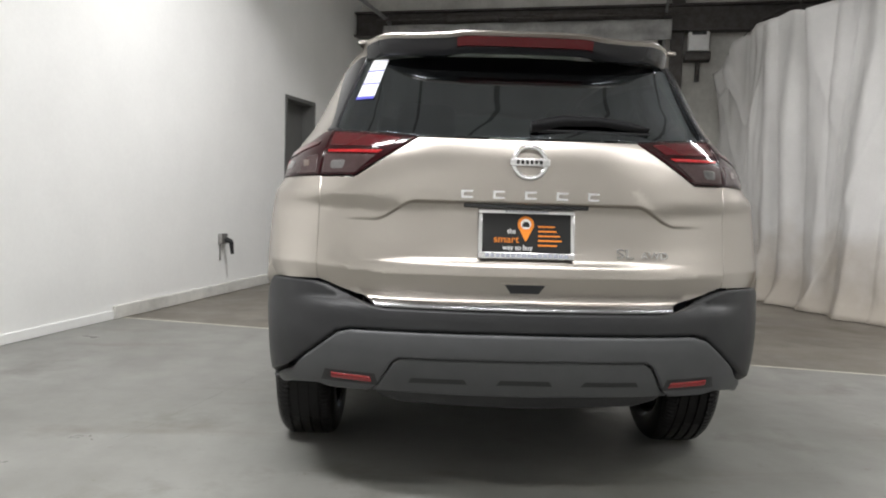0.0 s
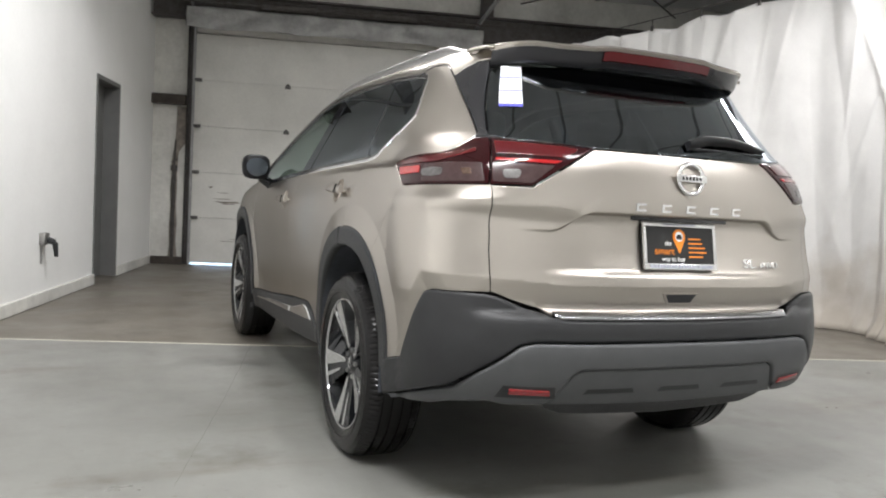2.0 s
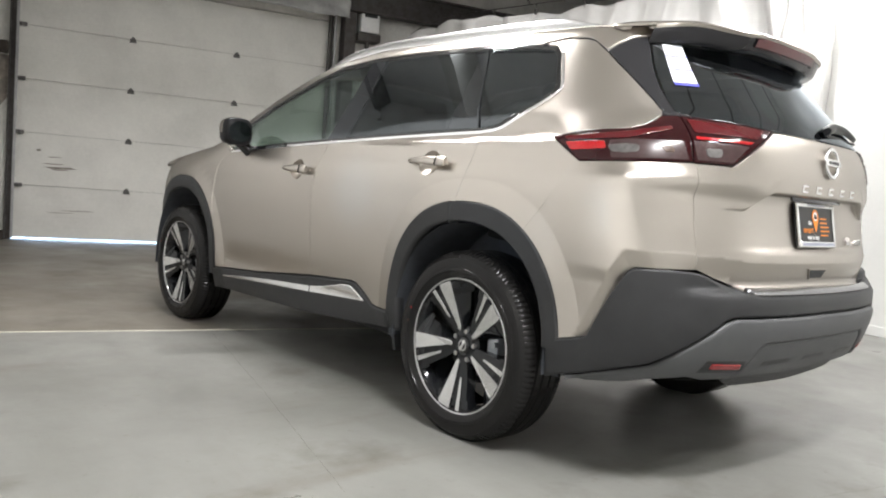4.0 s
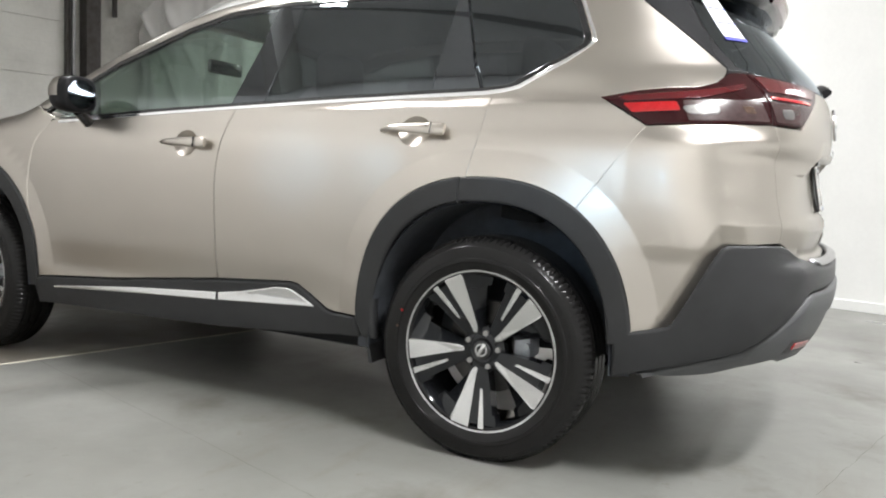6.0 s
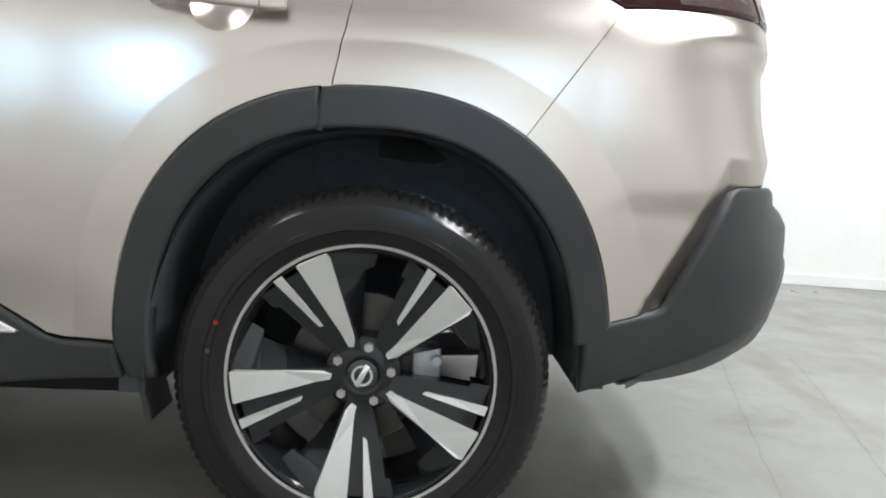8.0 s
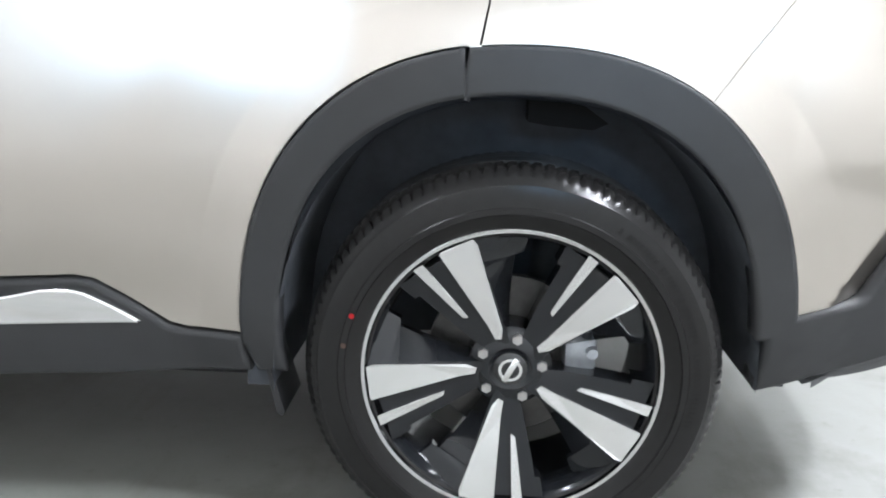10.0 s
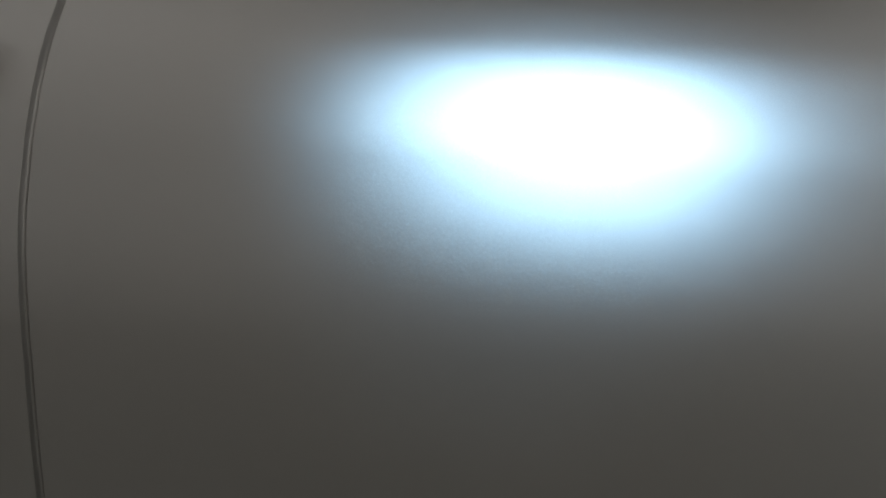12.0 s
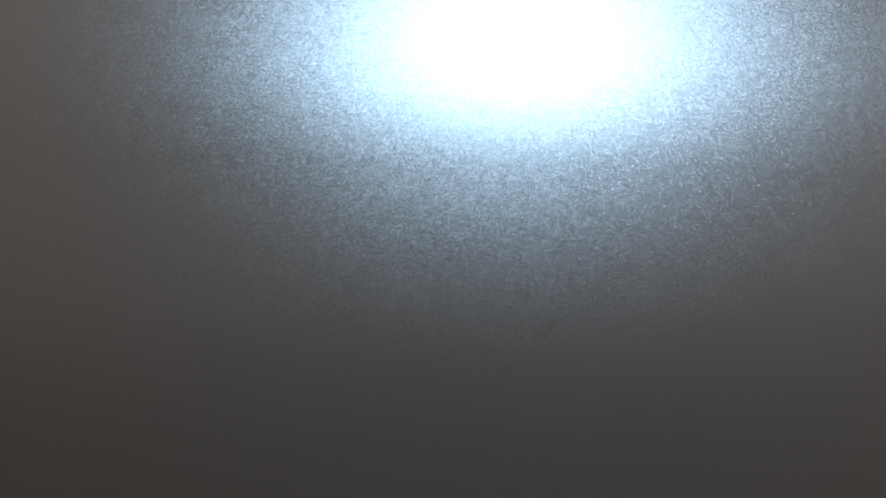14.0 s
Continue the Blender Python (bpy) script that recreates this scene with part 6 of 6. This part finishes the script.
for u0, u1, z0, h in ((-2.80, -2.55, 0.905, 0.010), (-2.78, -2.42, 0.865, 0.022), (-2.70, -2.50, 0.840, 0.012), (-2.86, -2.80, 1.06, 0.02), (-2.75, -2.58, 0.985, 0.008), (-2.6, -2.2, 0.36, 0.008), (-2.75, -2.4, 0.33, 0.006)):
    prism(bm, [(u0, z0), (u0 + 0.3 * (u1 - u0), z0 - h), (u1, z0 - 0.4 * h), (u1 - 0.2 * (u1 - u0), z0 + 0.4 * h), (u0 + 0.4 * (u1 - u0), z0 + 0.2 * h)], VF + 0.0295, VF + 0.0302, lambda p, q, k: room(p, k, q))
part("scuff", bm, SCUFF, gd, "brown-black scuff marks", smooth=False)
for u in (G0, G1):
    track = new("door_track")
    tagged(track, "galvanised garage door track on a dark steel angle", "door track", "door tracks")
    bm = bmesh.new()
    box(bm, (u - 0.06, VF - 0.09, 0), (u - 0.05, VF - 0.003, 3.20), 0, ROOM)
    box(bm, (u - 0.06, VF - 0.012, 0), (u + 0.004, VF - 0.003, 3.20), 0, ROOM)
    part("angle", bm, DARKSTEEL, track, smooth=False)
    bm = bmesh.new()
    box(bm, (u + 0.006, VF - 0.075, 0.02), (u + 0.016, VF - 0.02, 3.02), 0, ROOM)
    box(bm, (u + 0.016, VF - 0.075, 0.02), (u + 0.034, VF - 0.066, 3.02), 0, ROOM)
    part("upright_rail", bm, GALV, track, smooth=False)
    bm = bmesh.new()
    bend = [(VF - 0.05, 3.02)] + [(VF - 0.05 - 0.38 * (1 - math.cos(t)), 3.02 + 0.38 * math.sin(t)) for t in np.linspace(0.15, math.pi / 2, 9)] + [(VF - 1.4, 3.42), (VF - 2.9, 3.46)]
    prev = None
    for v, z in bend:
        q = [bm.verts.new(room(u + du, v, z)) for du in (0.006, 0.034)] + [bm.verts.new(room(u + du, v + 0.02, z + 0.05)) for du in (0.034, 0.006)]
        if prev:
            for j in range(4):
                bm.faces.new((prev[j], prev[(j + 1) % 4], q[(j + 1) % 4], q[j]))
        prev = q
    part("curved_rail", bm, GALV, track, angle=50)
    bm = bmesh.new()
    box(bm, (u + 0.008, VF - 2.42, 3.50), (u + 0.03, VF - 2.38, ZCEIL - 0.003), 0, ROOM)
    part("hanger", bm, GALV, track, smooth=False)
# beam, spring shaft
bm = bmesh.new()
box(bm, (UL + 0.02, VF - 0.34, 3.22), (UR + 0.85, VF - 0.14, 3.245), 0, ROOM)
box(bm, (UL + 0.02, VF - 0.34, 3.535), (UR + 0.85, VF - 0.14, 3.56), 0, ROOM)
box(bm, (UL + 0.02, VF - 0.25, 3.245), (UR + 0.85, VF - 0.23, 3.535), 0, ROOM)
tagged(part("steel_beam", bm, DARKSTEEL, smooth=False), "dark steel beam across the bay under the ceiling", "beam", kind="structure")
bm = bmesh.new()
cyl(bm, room(G0 - 0.1, VF - 0.50, 3.40), room(G1 + 0.3, VF - 0.50, 3.40), 0.017, seg=12)
for u in (-2.2, -0.9):
    cyl(bm, room(u, VF - 0.50, 3.40), room(u + 0.7, VF - 0.50, 3.40), 0.045, seg=14)
tagged(part("spring_shaft", bm, DARKSTEEL), "dark spring shaft above the garage door", "spring shaft")
# crumpled sheet that hangs from the beam above the garage door
bm = bmesh.new()
grid = []
for i in range(121):
    u = G0 - 0.05 + i * (G1 - G0 + 0.15) / 120
    col = []
    for j in range(13):
        k = j / 12
        z = 3.09 + 0.05 * noise.noise(Vector((u * 1.3, 0, 2))) * (1 - k) + 0.27 * k
        w = 0.05 * noise.noise(Vector((u * 2.2, z * 5, 1))) + 0.03 * noise.noise(Vector((u * 6, z * 9, 4)))
        col.append(bm.verts.new(room(u, VF - 0.40 + w + 0.05 * k, z)))
    grid.append(col)
for a_, b_ in zip(grid, grid[1:]):
    for j in range(12):
        bm.faces.new((a_[j], b_[j], b_[j + 1], a_[j + 1]))
sh = part("plastic_sheet", bm, SHEET, angle=180)
sh.modifiers.new("thickness", "SOLIDIFY").thickness = 0.002
tagged(sh, "crumpled grey plastic sheet hanging from the beam above the garage door", "plastic sheet")
# purlins under the sheeting, diagonal rods, seams
for v in (4.9, 6.6):
    bm = bmesh.new()
    prism(bm, [(-0.04, 3.78), (0.04, 3.78), (0.04, 3.80), (0.008, 3.80), (0.008, ZCEIL - 0.004), (-0.008, ZCEIL - 0.004), (-0.008, 3.80), (-0.04, 3.80)], UL, UR + 0.9, lambda p, q, h: room(h, v + p, q))
    tagged(part("joist", bm, GALV, smooth=False), "grey steel purlin under the roof sheeting", "purlin", "roof purlins", kind="structure")
for u0, u1 in ((0.9, 3.4), (3.2, 1.2), (-2.6, -0.6)):
    bm = bmesh.new()
    cyl(bm, room(u0, 4.95, 3.77), room(u1, 7.9, 3.74), 0.011, seg=8)
    tagged(part("brace_rod", bm, DARKSTEEL), "thin diagonal steel rod under the roof", "brace rod", "brace rods", kind="structure")
for u in (-2.4, -1.2, 0.0, 1.2, 2.4, 3.4):
    slab("ceiling_seam", (u - 0.03, VB, ZCEIL - 0.008), (u + 0.03, VF, ZCEIL - 0.001), GALV, "grey tape seam in the roof sheeting", cat="seam")
# shelf beam and post in the corner left of the garage door
bm = bmesh.new()
box(bm, (UL + 0.004, VF - 0.14, 2.12), (G0 - 0.07, VF - 0.004, 2.25), 0.006, ROOM)
tagged(part("corner_ledger", bm, DIRT, smooth=False), "dark stained timber across the corner", "timber")
bm = bmesh.new()
prism(bm, [(-3.36, 0.10), (-3.24, 0.10), (-3.262, 0.3), (-3.252, 0.55), (-3.27, 0.8), (-3.262, 1.02), (-3.27, 1.2), (-3.255, 1.5), (-3.17, 1.62), (-3.165, 2.1), (-3.29, 2.11), (-3.30, 1.66), (-3.325, 1.5), (-3.342, 1.36), (-3.338, 1.2), (-3.352, 1.0), (-3.34, 0.75), (-3.355, 0.5), (-3.345, 0.25)], VF - 0.006, VF - 0.004, lambda p, q, h: room(p, h, q))
tagged(part("soot_stain", bm, SCUFF, smooth=False), "brown stain on the corner wall behind a pipe", "stain", kind="structure")
bm = bmesh.new()
cyl(bm, room(-3.30, VF - 0.05, 0.0), room(-3.30, VF - 0.05, 1.25), 0.024, seg=10)
cyl(bm, room(-3.30, VF - 0.05, 1.25), room(-3.30, VF - 0.05, 1.32), 0.045, 0.042, seg=12)
cyl(bm, room(-3.30, VF - 0.05, 1.32), room(-3.29, VF - 0.05, 1.66), 0.014, 0.010, seg=8)
cyl(bm, room(-3.335, VF - 0.05, 1.36), room(-3.255, VF - 0.05, 1.40), 0.010, seg=8)
tagged(part("corner_pipe", bm, DARKSTEEL), "dark vertical pipe in the corner", "pipe")
bm = bmesh.new()
box(bm, (UL + 0.03, VF - 0.08, -0.002), (G0 - 0.06, VF - 0.004, 0.10), 0.01, ROOM)
tagged(part("corner_curb", bm, DIRT, smooth=False), "dirty curb in the corner", "curb", kind="structure")

# socket with a cable end on the left wall
soc = new("wall_socket")
tagged(soc, "grey metal socket box with a black plug, on the white wall", "socket")
bm = bmesh.new()
box(bm, (UL, 4.37, 0.50), (UL + 0.045, 4.49, 0.60), 0.006, ROOM)
part("socket_box", bm, STEEL, soc)
bm = bmesh.new()
cyl(bm, room(UL + 0.045, 4.45, 0.54), room(UL + 0.10, 4.45, 0.52), 0.028, 0.025, 12)
cyl(bm, room(UL + 0.10, 4.45, 0.52), room(UL + 0.11, 4.46, 0.40), 0.024, 0.016, 12)
part("plug", bm, CLAD, soc, "black rubber plug")
# short thin rod standing in for a stain on the wall below the box
bm = bmesh.new()
cyl(bm, room(UL + 0.010, 4.40, 0.34), room(UL + 0.010, 4.40, 0.50), 0.009, seg=10)
part("stain_rod", bm, STEEL, soc)

# control box and post right of the garage door
bm = bmesh.new()
box(bm, (G1 + 0.10, VF - 0.22, 0), (G1 + 0.26, VF - 0.02, 3.95), 0.006, ROOM)
tagged(part("steel_post", bm, DARKSTEEL, smooth=False), "dark steel post beside the garage door", "post", kind="structure")
op = new("door_opener")
tagged(op, "pale grey control box of the garage door on a dark bracket", "door opener")
bm = bmesh.new()
box(bm, (G1 + 0.32, VF - 0.24, 2.98), (G1 + 0.58, VF - 0.02, 3.28), 0.015, ROOM)
part("housing", bm, DECK, op)
bm = bmesh.new()
box(bm, (G1 + 0.36, VF - 0.246, 3.18), (G1 + 0.54, VF - 0.238, 3.235), 0.003, ROOM)
part("badge_oval", bm, CLAD, op)
bm = bmesh.new()
box(bm, (G1 + 0.28, VF - 0.26, 2.86), (G1 + 0.60, VF - 0.02, 2.965), 0.01, ROOM)
cyl(bm, room(G1 + 0.45, VF - 0.14, 2.60), room(G1 + 0.45, VF - 0.14, 2.9), 0.03, seg=10)
part("bracket", bm, DARKSTEEL, op)

# curtain across the right of the bay
cpath = [(UR - 0.03, 2.95), (UR + 0.02, 3.5), (UR + 0.02, 4.15), (UR - 0.35, 4.72), (2.75, 5.05), (2.30, 5.5), (1.95, 6.1), (1.68, 6.9), (1.5, 7.7), (1.45, 8.2)]
cs_ = [0]
for p, q in zip(cpath, cpath[1:]):
    cs_.append(cs_[-1] + math.dist(p, q))
cu_, cv_ = curve(*zip(cs_, [p[0] for p in cpath])), curve(*zip(cs_, [p[1] for p in cpath]))
hang = curve(*zip(cs_, (3.40, 3.40, 3.38, 3.34, 3.15, 3.06, 3.02, 3.02, 2.88, 2.45)))
HOOKS = np.arange(0.15, cs_[-1], 0.56)


def drape(s, k, z):
    """How far the cloth stands out from its line, at s along it, k of the way up, z above the floor."""
    lean = 0.55 * noise.noise(Vector((s * 0.30, z * 0.30, 3.1)))
    # broad soft folds that run down from the hooks and fan out
    w = 0.15 * noise.noise(Vector((s * 1.15 + lean + 0.10 * z, z * 0.16, 0.0))) + 0.16 * (abs(noise.noise(Vector((s * 2.4 + 1.4 * lean - 0.12 * z, z * 0.22, 7.0)))) - 0.2) + 0.05 * noise.noise(Vector((s * 5.2 + 2.2 * lean, z * 0.35, 17.0)))
    # creases: narrow ridges that lean and die out
    for seed, f, slant, a in ((21.0, 1.9, 0.65, 0.110), (33.0, 1.6, -0.75, 0.090), (45.0, 3.1, 0.30, 0.050)):
        r = abs(noise.noise(Vector((s * f + slant * z, z * 0.25, seed))))
        live = max(0.0, noise.noise(Vector((s * 0.6, z * 0.55, seed + 5))) + 0.25)
        w += a * live * max(0.0, 1 - r / 0.22) ** 2
    # swags between two hooks
    ph = (s - 0.15) / 0.56
    dip = 0.5 - 0.5 * math.cos(2 * math.pi * ph)
    w += 0.05 * k ** 3 * dip + 0.03 * k * math.sin(2 * math.pi * (ph + 0.35 * noise.noise(Vector((s * 0.9, z, 9)))))
    w += 0.006 * noise.noise(Vector((s * 8 + z * 2, z * 3.5, 5.0)))
    # gathered pleats at the wall
    g = max(0.0, 1 - s / 1.15)
    w += 0.075 * min(1.0, 1.6 * g) * math.sin(2 * math.pi * (s + 0.10 * (1 - k)) / 0.21 + 1.2 * noise.noise(Vector((s * 3, z * 0.4, 2))))
    # the foot lies out on the floor
    return w + 0.10 * max(0.0, 1 - z / 0.30) ** 2


N, M = 560, 56
ss = np.linspace(0, cs_[-1], N)
bm = bmesh.new()
grid = []
for i, s in enumerate(ss):
    col = []
    p = np.array([float(cu_(s)), float(cv_(s))])
    q = np.array([float(cu_(min(s + 0.01, cs_[-1]))), float(cv_(min(s + 0.01, cs_[-1])))]) - np.array([float(cu_(max(s - 0.01, 0))), float(cv_(max(s - 0.01, 0)))])
    nrm = np.array([-q[1], q[0]]) / max(np.linalg.norm(q), 1e-9)
    ztop = float(hang(s)) - 0.05 * (0.5 - 0.5 * math.cos(2 * math.pi * (s - 0.15) / 0.56))
    for j in range(M):
        k = j / (M - 1)
        z = 0.006 + (ztop - 0.006) * k
        c2 = p + nrm * drape(s, k, z)
        col.append(bm.verts.new(room(c2[0], c2[1], z)))
    grid.append(col)
for a_, b_ in zip(grid, grid[1:]):
    for j in range(M - 1):
        bm.faces.new((a_[j], b_[j], b_[j + 1], a_[j + 1]))
cur = part("curtain", bm, CLOTH, angle=180)
cur.modifiers.new("thickness", "SOLIDIFY").thickness = 0.003
tagged(cur, "white cloth curtain hanging in loose folds, browner along its foot", "curtain")
rail = new("curtain_rail")
tagged(rail, "thin steel cable with wire hooks that carries the curtain", "curtain rail")
bm = bmesh.new()
for a_, b_ in zip(ss[:-8:8], ss[8::8]):
    cyl(bm, room(float(cu_(a_)), float(cv_(a_)), float(hang(a_)) + 0.09), room(float(cu_(b_)), float(cv_(b_)), float(hang(b_)) + 0.09), 0.005, seg=6)
part("cable", bm, DARKSTEEL, rail)
for s in HOOKS:
    z = float(hang(s))
    k = np.array([float(cu_(s)), float(cv_(s))])
    bm = bmesh.new()
    cyl(bm, room(*k, z - 0.02), room(*k, z + 0.095), 0.006, seg=6)
    box(bm, (k[0] - 0.012, k[1] - 0.012, z - 0.03), (k[0] + 0.012, k[1] + 0.012, z + 0.03), 0.003, ROOM)
    part("hook", bm, DARKSTEEL, rail)

# cracks in the painted floor
def crack(pts, name="floor_crack"):
    bm = bmesh.new()
    out = []
    for (x0, y0), (x1, y1) in zip(pts, pts[1:]):
        n = max(2, int(math.dist((x0, y0), (x1, y1)) / 0.06))
        for i in range(n):
            t = i / n
            out.append(Vector((x0 + (x1 - x0) * t + 0.008 * noise.noise(Vector((x0 * 7 + t * 9, y0, 0))), y0 + (y1 - y0) * t + 0.008 * noise.noise(Vector((x0 * 5, y0 + t * 9, 4))), 0.0)))
    out.append(Vector((*pts[-1], 0)))
    prev = None
    for i, p in enumerate(out):
        t = (out[min(i + 1, len(out) - 1)] - out[max(i - 1, 0)]).normalized()
        n = Vector((-t.y, t.x, 0)) * (0.0009 + 0.0008 * noise.noise(p * 11))
        a_, b_ = bm.verts.new(p + n + Vector((0, 0, 0.0012))), bm.verts.new(p - n + Vector((0, 0, 0.0012)))
        if prev:
            bm.faces.new((prev[0], a_, b_, prev[1]))
        prev = (a_, b_)
    part(name, bm, JOINT, floor, smooth=False)


def uv(u, v):
    p = room(u, v)
    return (p.x, p.y)


crack([uv(-1.71, 2.86), uv(-1.70, 1.6), uv(-1.715, 0.3)])
crack([uv(-0.55, -0.17), uv(0.5, -0.165), uv(1.6, -0.18), uv(2.7, -0.16)])
crack([uv(-0.45, -0.47), uv(0.4, -0.49), uv(1.2, -0.48)])
